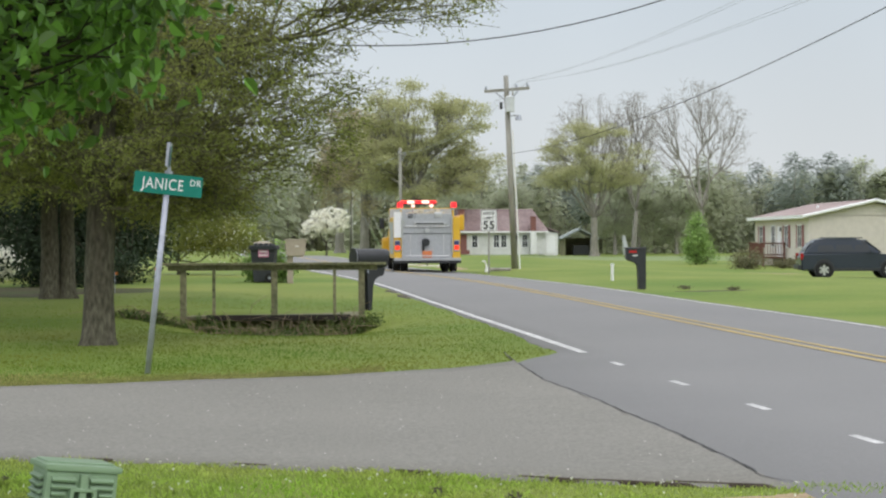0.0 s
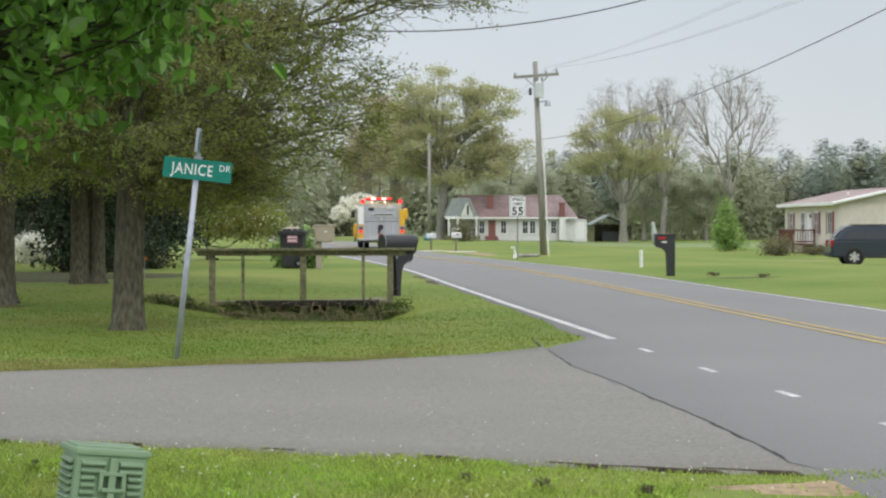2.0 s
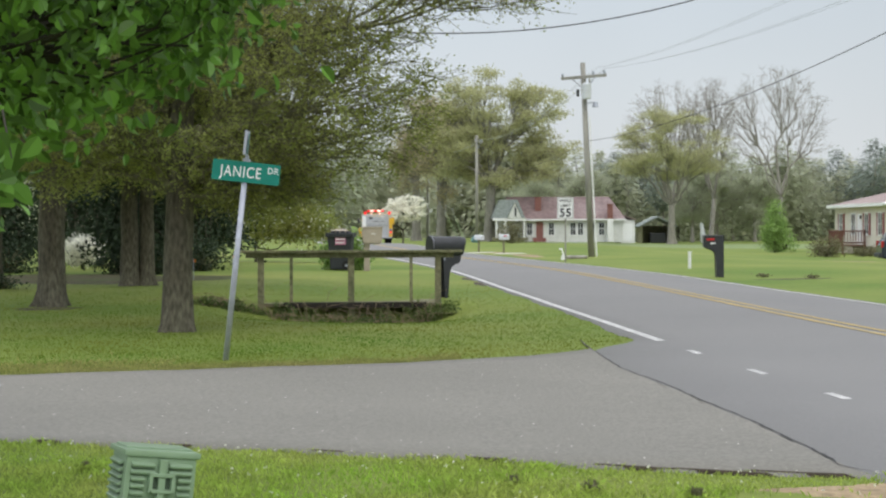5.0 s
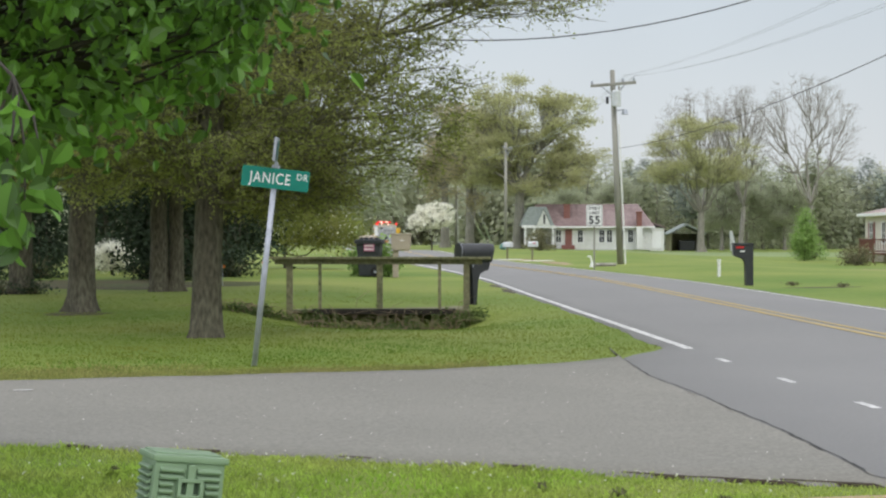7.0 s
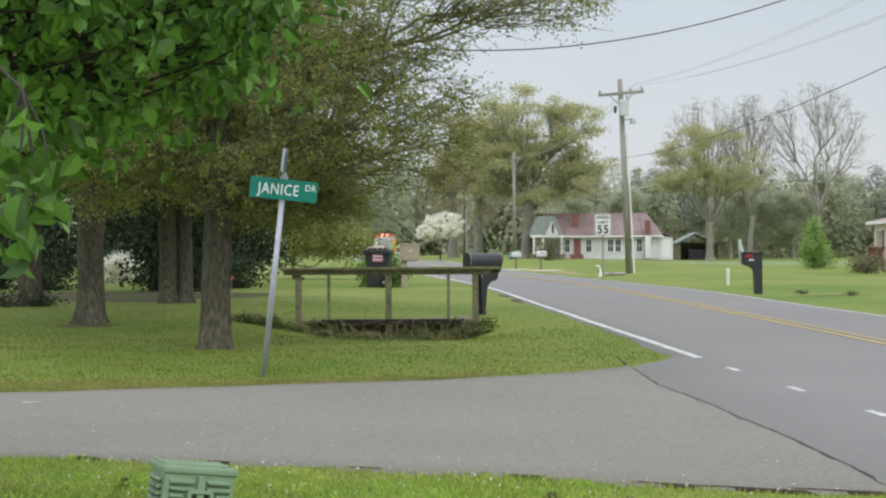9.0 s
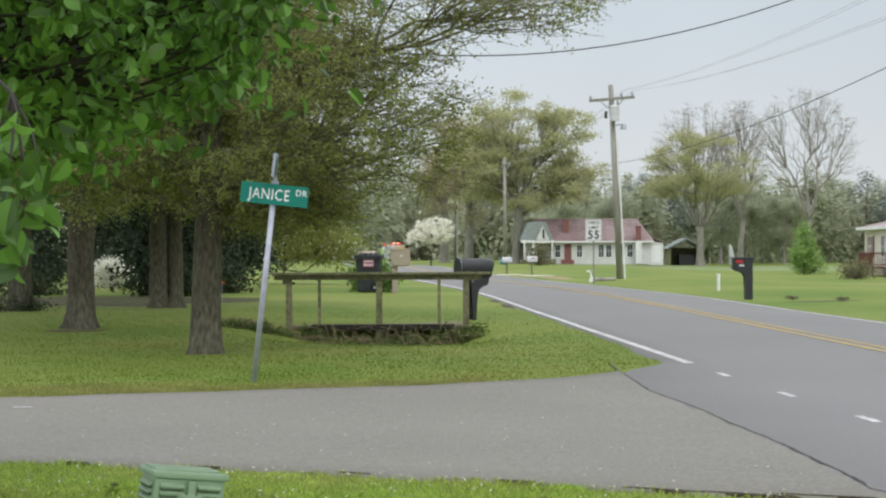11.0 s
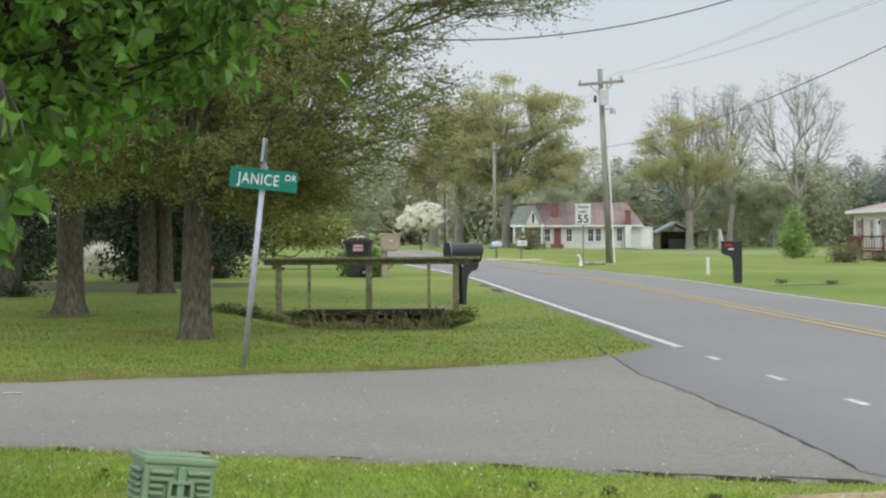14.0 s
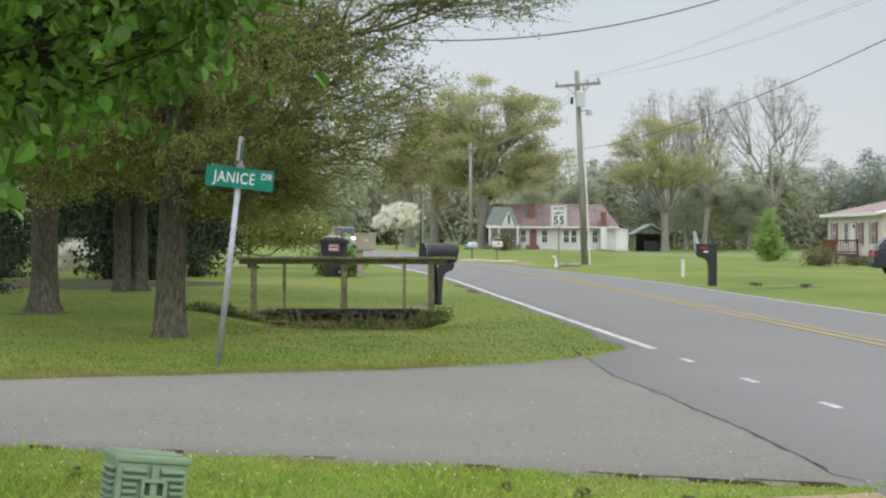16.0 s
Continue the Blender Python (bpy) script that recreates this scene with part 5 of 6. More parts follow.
# Near-black shrubs added to stand in for the shade behind the trunks.
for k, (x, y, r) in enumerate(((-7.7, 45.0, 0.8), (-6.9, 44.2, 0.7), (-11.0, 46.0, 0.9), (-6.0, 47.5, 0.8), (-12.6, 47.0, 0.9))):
    bush("understory_shrub", at(x, y), "dark tangled shrub filling in for shade between the trunks", (r, r * 0.8, r * 0.5), 1500, 0.1, M["leaf_cedar"], 170 + k)


def build_gravel():
    """Pale chips and petals scattered over the side road."""
    rng = np.random.default_rng(77)
    n = 230
    x = rng.uniform(-4.5, 2.3, n)
    k = np.where(rng.random(n) < 0.45, rng.random(n) ** 4, rng.random(n))
    y = np.array([near_edge(q) + (far_edge(min(q, 2.6)) - near_edge(q)) * w for q, w in zip(x, k)])
    z = np.array([land(p, q) + 0.024 for p, q in zip(x, y)])
    c = np.column_stack([x, y, z])
    r = rng.uniform(0.003, 0.008, (n, 1))
    a = rng.uniform(0, 6.3, n)
    u = np.column_stack([np.cos(a), np.sin(a), np.zeros(n)]) * r
    w = np.column_stack([-np.sin(a), np.cos(a), np.zeros(n)]) * r
    up = np.array([0, 0, 1.0]) * r * 0.9
    tri = [np.stack([c + p, c + q, c + up], 1) for p, q in ((u, w), (w, -u), (-u, -w), (-w, u))]
    tagged(quads_mesh("gravel", np.concatenate(tri), M["chip"]), "pale stone chips scattered over the asphalt", "gravel", kind="stuff")


build_gravel()
p = thing("marker_pipe", at(8.55, 52.5), "short white plastic marker pipe standing in the lawn", "pipe")
cyl_part("pipe", (0, 0, -0.1), (0, 0, 0.5), 0.05, M["sign_white"], p)
cyl_part("cap", (0, 0, 0.48), (0, 0, 0.53), 0.06, M["sign_white"], p)
g = thing("log", at(6.7, 69.5, 5), "weathered grey log lying in the grass", "log")
cyl_part("trunk", (-0.45, 0, 0.06), (0.4, 0, 0.07), 0.085, M["bark_pale"], g, r2=0.07)
w = thing("garden_ornament", at(5.98, 68.2), "small white garden figure by the sign", "ornament")
bm = bmesh.new()
add_cyl(bm, (0, 0, -0.02), (0.02, 0, 0.2), 0.09, 0.055, 12)
add_cyl(bm, (0.02, 0, 0.18), (-0.04, 0, 0.42), 0.035, 0.028, 10)
add_box(bm, -0.09, 0, 0.43, 0.15, 0.06, 0.07, 0.02)
part("body", bm, M["sign_white"], w)
for k, (x, y) in enumerate(((9.0, 43.6), (9.9, 42.0), (12.9, 38.4), (14.6, 36.6))):
    bush("weed_clump", at(x, y), "dry tuft of weeds on the lawn", (0.2, 0.15, 0.05), 70, 0.06, M["leaf_shrub"], 120 + k)
# planter cart between the trunks
q = thing("planter_cart", at(-14.0, 59.0), "dark wooden planter box of green plants on legs", "planter")
box_part("box", 0, 0, 0.55, 0.6, 0.45, 0.4, M["deck_brown"], q)
for x in (-0.25, 0.25):
    for y in (-0.18, 0.18):
        box_part("leg", x, y, 0.15, 0.06, 0.06, 0.5, M["deck_brown"], q, bevel=0)
box_part("top_tray", 0, 0.05, 1.15, 0.6, 0.4, 0.14, M["deck_brown"], q)
for x in (-0.25, 0.25):
    box_part("upright", x, 0.15, 0.9, 0.05, 0.05, 0.5, M["deck_brown"], q, bevel=0)
bush("potted_plant", at(-14.0, 59.0, 0, 0.72), "green leafy plant in the planter", (0.35, 0.25, 0.25), 260, 0.1, M["leaf_bright"], 131, "plant")


# ------------------------------------------------------------ houses
def window_part(parent, m, w, h, shutters=None, frame_mat=None, name="window"):
    """A sash window on a wall that looks along -y of m."""
    win = part(name, add_box(bmesh.new(), 0, -0.012, 0, w + 0.02, 0.04, h + 0.02, 0, m), M["glass_dark"], parent)
    for kind, x, z, a, b in (("head", 0, h / 2 + 0.04, w + 0.16, 0.08), ("sill", 0, -h / 2 - 0.04, w + 0.2, 0.08), ("jamb", -w / 2 - 0.04, 0, 0.08, h), ("jamb", w / 2 + 0.04, 0, 0.08, h),
                             ("meeting_rail", 0, 0, w, 0.05), ("glazing_bar", 0, 0, 0.03, h)):
        part(kind, add_box(bmesh.new(), x, -0.035, z, a, 0.07, b, 0, m), frame_mat or M["sign_white"], win)
    if shutters:
        for sx in (-1, 1):
            part("shutter", add_box(bmesh.new(), sx * (w / 2 + 0.24), -0.04, 0, 0.3, 0.05, h + 0.1, 0, m), shutters, win)
    return win


def build_farmhouse():
    H = thing("farmhouse", at(8.0, 168), "white weatherboarded farmhouse with a rusty red metal roof", "house")
    # main block
    bm = add_box(bmesh.new(), 7.9, 3.5, 1.1, 9.4, 6.8, 2.4)
    main = part("wall", bm, M["white_board"], H)
    for k in range(9):
        box_part("board", 7.9, 0.085, 0.1 + k * 0.24, 9.42, 0.03, 0.2, M["white_board"], main, bevel=0)
    bm = bmesh.new()
    v = [bm.verts.new(p) for p in ((1.0, -0.45, 2.2), (12.95, -0.45, 2.2), (12.95, 7.4, 2.2), (1.0, 7.4, 2.2), (1.3, 3.5, 4.5), (11.7, 3.5, 4.5))]
    for f in ((0, 1, 5, 4), (1, 2, 5), (2, 3, 4, 5), (3, 0, 4), (0, 3, 2, 1)):
        bm.faces.new([v[i] for i in f])
    roof = part("roof", bm, M["red_roof"], H, "weathered red metal roof")
    for k in range(19):
        x = 1.6 + k * 0.55
        bm = add_cyl(bmesh.new(), (x, -0.46, 2.22), (min(x, 11.7), 3.45, 4.52), 0.022, None, 5)
        part("roof_seam", bm, M["red_roof"], roof)
    box_part("fascia", 7.0, -0.46, 2.15, 11.9, 0.06, 0.14, M["sign_white"], H, bevel=0)
    # lean-to at the end
    box_part("wall", 13.3, 3.2, 0.95, 1.4, 5.0, 2.3, M["white_board"], H, "painted board addition", bevel=0)
    bm = prism(bmesh.new(), [(12.5, 2.62), (14.15, 2.05), (14.15, 2.15), (12.5, 2.74)], 0.5, 5.9)
    part("roof", bm, M["red_roof"], H)
    box_part("garage_door", 13.25, 0.68, 0.9, 0.95, 0.06, 1.7, M["sign_white"], H, bevel=0)
    # porch with a steep little gable
    box_part("porch_floor", 1.5, 0.6, 0.25, 3.4, 3.4, 0.3, M["wood_grey"], H, bevel=0.02)
    for x in (0.1, 1.0, 2.85):
        box_part("porch_post", x, -0.85, 1.25, 0.16, 0.16, 1.9, M["sign_white"], H, bevel=0.01)
    box_part("porch_wall", 1.8, 2.2, 1.2, 3.2, 0.2, 2.2, M["white_board"], H, bevel=0)
    box_part("porch_beam", 1.4, -0.85, 2.2, 3.3, 0.2, 0.24, M["sign_white"], H, bevel=0)
    for k in range(7):
        box_part("porch_baluster", 0.15 + k * 0.2, -0.85, 0.75, 0.05, 0.05, 0.65, M["sign_white"], H, bevel=0)
    box_part("porch_rail", 0.75, -0.85, 1.1, 1.5, 0.08, 0.08, M["sign_white"], H, bevel=0)
    bm = prism(bmesh.new(), [(-0.3, 2.3), (3.0, 2.3), (2.2, 4.15), (0.5, 4.15)], -0.6, 4.0)
    part("porch_roof", bm, M["grey_shingle"], H, "grey shingled porch roof")
    bm = prism(bmesh.new(), [(1.25, 2.35), (2.6, 2.35), (1.92, 3.95)], -1.02, 0.5)
    g = part("gable", bm, M["white_board"], H)
    box_part("gable_vent", 1.98, -1.05, 2.95, 0.18, 0.06, 0.9, M["black_ink"], g, bevel=0)
    for sx in (-1, 1):
        bm = bmesh.new()
        add_cyl(bm, (1.92, -1.08, 4.05), (1.92 + sx * 0.78, -1.08, 2.3), 0.07, None, 6)
        part("gable_trim", bm, M["grey_shingle"], g)
    # chimneys
    for x, y, z0, z1, w in ((4.35, 1.3, 2.6, 4.35, 0.6), (11.4, -0.35, 2.2, 3.6, 0.5)):
        c = box_part("chimney", x, y, (z0 + z1) / 2, w, 0.6, z1 - z0, M["brick_red"], H, "red brick chimney", bevel=0.01)
        box_part("chimney_cap", x, y, z1 + 0.04, w + 0.12, 0.72, 0.1, M["brick_red"], c, bevel=0.01)
    box_part("chimney_base", 11.4, -0.35, 1.1, 0.6, 0.65, 2.25, M["white_board"], H, bevel=0.01)
    for x in (3.45, 5.6, 7.75, 9.6, 10.6):
        window_part(H, Matrix.Translation((x, 0.06, 1.25)), 0.5, 1.2, name="window")
    for x in (7.75,):
        window_part(H, Matrix.Translation((x + 0.75, 0.06, 1.25)), 0.5, 1.2)
    box_part("door", 4.45, 0.05, 0.95, 0.7, 0.1, 1.95, M["brick_red"], H, "rust-red door", bevel=0.01)
    for k in range(3):
        box_part("step", 4.35, -0.5 - 0.3 * k, 0.32 - 0.14 * k, 1.3, 0.32, 0.14, M["brick_red"], H, bevel=0.01)


def build_shed():
    s = thing("open_shed", at(29.4, 205), "dark open-fronted farm shed with a grey metal roof", "shed")
    for x in (-1.9, 1.9):
        box_part("side_wall", x, 1.5, 1.0, 0.15, 4.5, 2.2, M["wood_grey"], s)
    box_part("back_wall", 0, 3.7, 1.0, 3.9, 0.15, 2.2, M["wood_grey"], s)
    bm = prism(bmesh.new(), [(-2.3, 1.95), (0, 3.1), (2.3, 1.95), (2.3, 2.1), (0, 3.3), (-2.3, 2.1)], -1.0, 4.0)
    part("roof", bm, M["grey_shingle"], s)
    # Plain black block added inside the open front.
    box_part("store", 0.2, 1.0, 0.6, 1.9, 1.4, 1.25, M["black_plastic"], s, "dark block added inside the shed", bevel=0.1)
    s2 = thing("feed_bin", at(34.8, 203), "pale grey leaning metal sheet structure", "bin")
    cyl_part("body", (0, 0, -0.1), (-0.35, 0, 2.4), 0.4, M["trans_grey"], s2, r2=0.2, n=16)


def build_trailer():
    T = thing("mobile_home", at(28.15, 100), "beige double-wide mobile home with a dusty red roof", "house")
    base = 0.55
    hgt = 3.15
    bm = add_box(bmesh.new(), 4.0, 6.5, base + (hgt - base) / 2 - 0.05, 8.0, 13.0, hgt - base)
    wall = part("wall", bm, M["beige_siding"], T)
    bm = prism(bmesh.new(), [(0, hgt - 0.1), (8.0, hgt - 0.1), (4.0, hgt + 0.74)], 0.0, 13.0)
    part("gable_wall", bm, M["beige_siding"], T)
    for k in range(20):
        box_part("siding_course", 4.0, -0.012, base + 0.07 + k * 0.13, 8.0, 0.02, 0.115, M["beige_siding"], wall, bevel=0)
    for k in range(5):
        box_part("siding_course", 4.0, -0.012, hgt + 0.02 + k * 0.13, 8.0 - (k + 1.3) * 1.25, 0.02, 0.115, M["beige_siding"], wall, bevel=0)
    box_part("skirting", 4.0, 6.5, 0.2, 7.9, 12.9, 0.9, M["tan_skirt"], T, "pale skirting panels", bevel=0)
    for sx in (-1, 1):
        bm = bmesh.new()
        x0, z0, x1, z1 = 4.0 + sx * 4.45, hgt - 0.12, 4.0, hgt + 0.84
        v = [bm.verts.new(p) for p in ((x0, -0.35, z0), (x1, -0.35, z1), (x1, 13.35, z1), (x0, 13.35, z0), (x0, -0.35, z0 + 0.12), (x1, -0.35, z1 + 0.12), (x1, 13.35, z1 + 0.12), (x0, 13.35, z0 + 0.12))]
        for f in ((0, 1, 2, 3), (4, 5, 6, 7), (0, 1, 5, 4), (1, 2, 6, 5), (2, 3, 7, 6), (3, 0, 4, 7)):
            bm.faces.new([v[i] for i in f])
        part("roof", bm, M["pink_roof"], T, "faded red shingle roof slope")
        bm = add_cyl(bmesh.new(), (x0, -0.38, z0 + 0.05), (x1, -0.38, z1 + 0.05), 0.1, None, 6)
        part("bargeboard", bm, M["sign_white"], T)
    box_part("fascia", -0.47, 6.5, hgt - 0.08, 0.06, 13.7, 0.2, M["sign_white"], T, bevel=0)
    box_part("soffit", -0.22, 6.5, hgt - 0.17, 0.45, 13.6, 0.03, M["sign_white"], T, bevel=0)
    for y, sh in ((1.8, True), (4.9, True), (8.1, False), (11.2, True)):
        window_part(T, pose(0, y, base + 1.35, 0, 0, -90), 0.85, 1.3, M["shutter_red"] if sh else None)
    box_part("porch_lamp", -0.08, 6.2, base + 1.8, 0.1, 0.12, 0.22, M["black_plastic"], T, bevel=0.02)
    d = box_part("entrance_door", -0.03, 6.6, base + 1.0, 0.07, 0.9, 2.0, M["sign_white"], T, bevel=0.01)
    cyl_part("vent_pipe", (2.0, 5.0, hgt + 0.2), (2.0, 5.0, hgt + 0.7), 0.07, M["sign_white"], T, n=10)
    # wooden deck with railing at the entrance
    D = thing("deck", at(27.35, 106.8), "brown wooden entrance deck with railings", "deck")
    box_part("platform", 0, 0, 0.55, 1.5, 3.6, 0.1, M["deck_red"], D)
    for x, y in ((-0.68, -1.7), (-0.68, 0), (-0.68, 1.7), (0.68, -1.7)):
        box_part("post", x, y, 0.72, 0.1, 0.1, 1.6, M["deck_red"], D)
    for z in (0.72, 1.45):
        box_part("rail", -0.68, 0, z, 0.06, 3.5, 0.08, M["deck_red"], D)
        box_part("rail", 0, -1.7, z, 1.4, 0.06, 0.08, M["deck_red"], D)
    for k in range(18):
        box_part("baluster", -0.68, -1.6 + k * 0.19, 1.08, 0.04, 0.04, 0.72, M["deck_red"], D, bevel=0)
    for k in range(8):
        box_part("baluster", -0.55 + k * 0.17, -1.7, 1.08, 0.04, 0.04, 0.72, M["deck_red"], D, bevel=0)
    for k in range(3):
        box_part("stair", -0.95 - 0.28 * k, 0.9, 0.4 - 0.17 * k, 0.3, 1.2, 0.06, M["deck_red"], D)


M["white_board"] = mat("white_weatherboard", (0.72, 0.72, 0.70), 0.7, 0.08, 4.0, 0.1, second=(0.62, 0.62, 0.60), big=0.5)
M["red_roof"] = mat("rusty_red_metal", (0.185, 0.122, 0.118), 0.65, 0.2, 3.0, 0.1, second=(0.285, 0.22, 0.215), big=0.5, amount=0.6)
M["grey_shingle"] = mat("grey_shingle", (0.26, 0.29, 0.28), 0.85, 0.2, 6.0, 0.3)
M["brick_red"] = mat("red_brick", (0.22, 0.10, 0.085), 0.85, 0.25, 9.0, 0.4)
M["beige_siding"] = mat("beige_siding", (0.64, 0.59, 0.53), 0.7, 0.06, 3.0)
M["tan_skirt"] = mat("tan_skirting", (0.38, 0.34, 0.27), 0.8, 0.15, 4.0)
M["pink_roof"] = mat("faded_red_shingle", (0.285, 0.215, 0.203), 0.9, 0.15, 5.0, 0.2, second=(0.345, 0.275, 0.26), big=0.4)
M["shutter_red"] = mat("maroon_shutter", (0.24, 0.07, 0.07), 0.6, 0.1, 5.0)
M["deck_red"] = mat("stained_deck_timber", (0.16, 0.075, 0.055), 0.8, 0.25, 8.0, 0.3)
build_farmhouse()
build_shed()
build_trailer()


# ------------------------------------------------------------ vehicles
M["truck_yellow"] = mat("fire_truck_yellow", (0.70, 0.42, 0.035), 0.35, 0.06, 2.0, spec=0.5)
M["tread_plate"] = mat("aluminium_tread_plate", (0.44, 0.45, 0.47), 0.45, 0.12, 18.0, 0.4, 0.4)
M["red_lamp"] = mat("red_lamp_lit", (0.6, 0.02, 0.02), 0.3, 0.05, 2.0, glow=(1.0, 0.03, 0.04, 1.2))
M["hot_lamp"] = mat("beacon_flash", (0.9, 0.6, 0.5), 0.3, 0.05, 2.0, glow=(1.0, 0.5, 0.42, 2.0))
M["tail_lamp"] = mat("tail_lamp_lit", (0.5, 0.02, 0.01), 0.3, 0.05, 2.0, glow=(1.0, 0.06, 0.02, 1.0))
M["head_lamp"] = mat("headlamp_lit", (0.9, 0.9, 0.85), 0.3, 0.05, 2.0, glow=(1.0, 0.97, 0.88, 3.0))
M["blue_stripe"] = mat("dark_blue_trim", (0.05, 0.06, 0.16), 0.5, 0.1, 2.0)
M["hose"] = mat("pale_hose_canvas", (0.55, 0.48, 0.36), 0.9, 0.2, 10.0, 0.4)
M["navy_paint"] = mat("dark_navy_car_paint", (0.022, 0.03, 0.046), 0.25, 0.05, 2.0, spec=0.6)
M["silver_paint"] = mat("silver_car_paint", (0.34, 0.37, 0.41), 0.35, 0.05, 2.0, 0, 0.3, spec=0.5)
M["cladding"] = mat("dark_cladding", (0.035, 0.037, 0.04), 0.6, 0.1, 2.0)


def wheel_part(parent, x, y, r, w, rim=None, axis_name="wheel"):
    """A wheel whose axle lies along x, with its tyre and rim."""
    ob = part(axis_name, add_cyl(bmesh.new(), (-w * 0.38, 0, 0), (w * 0.38, 0, 0), r * 0.6, None, 20), M["cladding"], parent)
    for k in range(6):
        bm = add_box(bmesh.new(), 0, 0, r * 0.3, w * 0.92, r * 0.26, r * 0.58, 0, Matrix.Rotation(k * math.pi / 3, 4, "X"))
        part("spoke", bm, rim or M["chrome"], ob)
    part("hub", add_cyl(bmesh.new(), (-w * 0.48, 0, 0), (w * 0.48, 0, 0), r * 0.16, None, 12), rim or M["chrome"], ob)
    ob.matrix_basis = pose(x, y, r)
    bm = bmesh.new()
    n = 28
    rings = [(-w / 2, r * 0.6), (-w / 2, r * 0.9), (-w * 0.36, r), (w * 0.36, r), (w / 2, r * 0.9), (w / 2, r * 0.6)]
    vs = [[bm.verts.new((px, pr * math.cos(2 * math.pi * i / n), pr * math.sin(2 * math.pi * i / n))) for i in range(n)] for px, pr in rings]
    for a, b in zip(vs, vs[1:] + vs[:1]):
        for i in range(n):
            bm.faces.new((a[i], a[(i + 1) % n], b[(i + 1) % n], b[i]))
    part("tyre", bm, M["tyre"], ob, smooth=True)
    return ob


def build_fire_truck():
    t = thing("fire_truck", pose(0, 0, 0), "yellow fire engine with flashing red lights driving away", "fire engine")
    # rear body: two side lockers with the hose bed between
    for sx in (-1, 1):
        bm = add_box(bmesh.new(), sx * 1.1, -1.9, 1.3, 0.28, 4.4, 1.55, 0.03)
        part("side_locker", bm, M["truck_yellow"], t)
        for k in range(3):
            box_part("locker_door", sx * 1.245, -3.3 + 1.35 * k, 1.3, 0.02, 1.2, 1.2, M["tread_plate"], t, bevel=0.005)
        box_part("rear_face", sx * 1.1, -4.105, 1.4, 0.2, 0.016, 1.2, M["truck_yellow"], t, bevel=0.004)
        # tail lamps on a dark panel
        p = box_part("lamp_panel", sx * 1.1, -4.115, 1.0, 0.22, 0.03, 0.42, M["tread_plate"], t, bevel=0.005)
        box_part("marker", sx * 1.1, -4.135, 1.1, 0.18, 0.03, 0.14, M["blue_stripe"], p, bevel=0.01)
        box_part("tail_lamp", sx * 1.1, -4.14, 0.93, 0.18, 0.04, 0.16, M["tail_lamp"], p, "lit red tail lamp", bevel=0.02)
        cyl_part("grab_rail", (sx * 0.93, -4.16, 0.7), (sx * 0.93, -4.16, 2.1), 0.022, M["chrome"], t, n=8)
        box_part("yellow_post", sx * 0.965, -4.1, 1.45, 0.05, 0.05, 1.75, M["truck_yellow"], t, bevel=0.008)
    box_part("white_panel", -1.09, -4.12, 1.78, 0.29, 0.03, 0.95, M["sign_white"], t, "white reflective rear panel", bevel=0.004)
    box_part("rear_panel", 0, -4.07, 1.32, 1.88, 0.06, 1.75, M["tread_plate"], t, "grey metal tread plate", bevel=0.01)
    box_part("panel_seam", 0, -4.105, 1.45, 1.84, 0.012, 0.02, M["cladding"], t, bevel=0)
    box_part("ladder_tray", 0.1, -4.12, 1.82, 1.15, 0.06, 0.12, M["chrome"], t, bevel=0.01)
    box_part("tray_slot", 0.1, -4.155, 1.82, 1.05, 0.01, 0.05, M["cladding"], t, bevel=0)
    cyl_part("work_lamp", (0.0, -4.09, 1.58), (0.0, -4.18, 1.58), 0.09, M["chrome"], t)
    cyl_part("outlet", (-0.05, -4.09, 1.13), (-0.05, -4.24, 1.13), 0.15, M["cladding"], t)
    box_part("outlet_pipe", -0.14, -4.13, 0.98, 0.08, 0.08, 0.32, M["cladding"], t, bevel=0.01)
    for x in (-0.62, 0.62):
        box_part("panel_rib", x, -4.107, 1.0, 0.025, 0.014, 0.86, M["chrome"], t, bevel=0)
    for z in (0.62, 1.72):
        cyl_part("hand_rail", (-0.8, -4.15, z), (0.8, -4.15, z), 0.018, M["chrome"], t, n=8)
    box_part("hose_coupling", 0.42, -4.0, 2.14, 0.3, 0.25, 0.22, M["chrome"], t, "bright metal coupling", bevel=0.05)
    box_part("tool_box", -0.55, -3.95, 2.1, 0.35, 0.3, 0.2, M["cladding"], t, bevel=0.02)
    box_part("rear_crest", 0.0, -4.11, 0.66, 0.36, 0.02, 0.3, M["orange_sign"], t, "orange rear placard", bevel=0.005)
    box_part("tail_step", 0, -4.3, 0.5, 2.46, 0.5, 0.1, M["tread_plate"], t, bevel=0.015)
    box_part("step_edge", 0, -4.5, 0.42, 2.46, 0.06, 0.14, M["cladding"], t, bevel=0.01)
    box_part("hose_bed_floor", 0, -1.9, 1.95, 1.9, 4.2, 0.1, M["tread_plate"], t, bevel=0)
    for k in range(7):
        bm = add_box(bmesh.new(), -0.6 + 0.2 * k, -2.2, 2.12 + 0.05 * (k % 3), 0.17, 3.6, 0.28, 0.06)
        part("folded_hose", bm, M["hose"], t, "folded pale canvas hose")
    box_part("pump_panel", 0, 0.55, 1.5, 2.45, 0.55, 1.9, M["tread_plate"], t, bevel=0.02)
    # suction tube box on the kerb side
    part("suction_tube_box", add_box(bmesh.new(), 1.31, -1.7, 1.86, 0.2, 4.5, 0.6, 0.1), M["truck_yellow"], t)
    # cab and bonnet
    bm = prism(bmesh.new(), [(0.9, 0.55), (4.1, 0.55), (4.1, 1.35), (3.0, 1.55), (2.6, 2.45), (0.95, 2.5)], -1.2, 1.2)
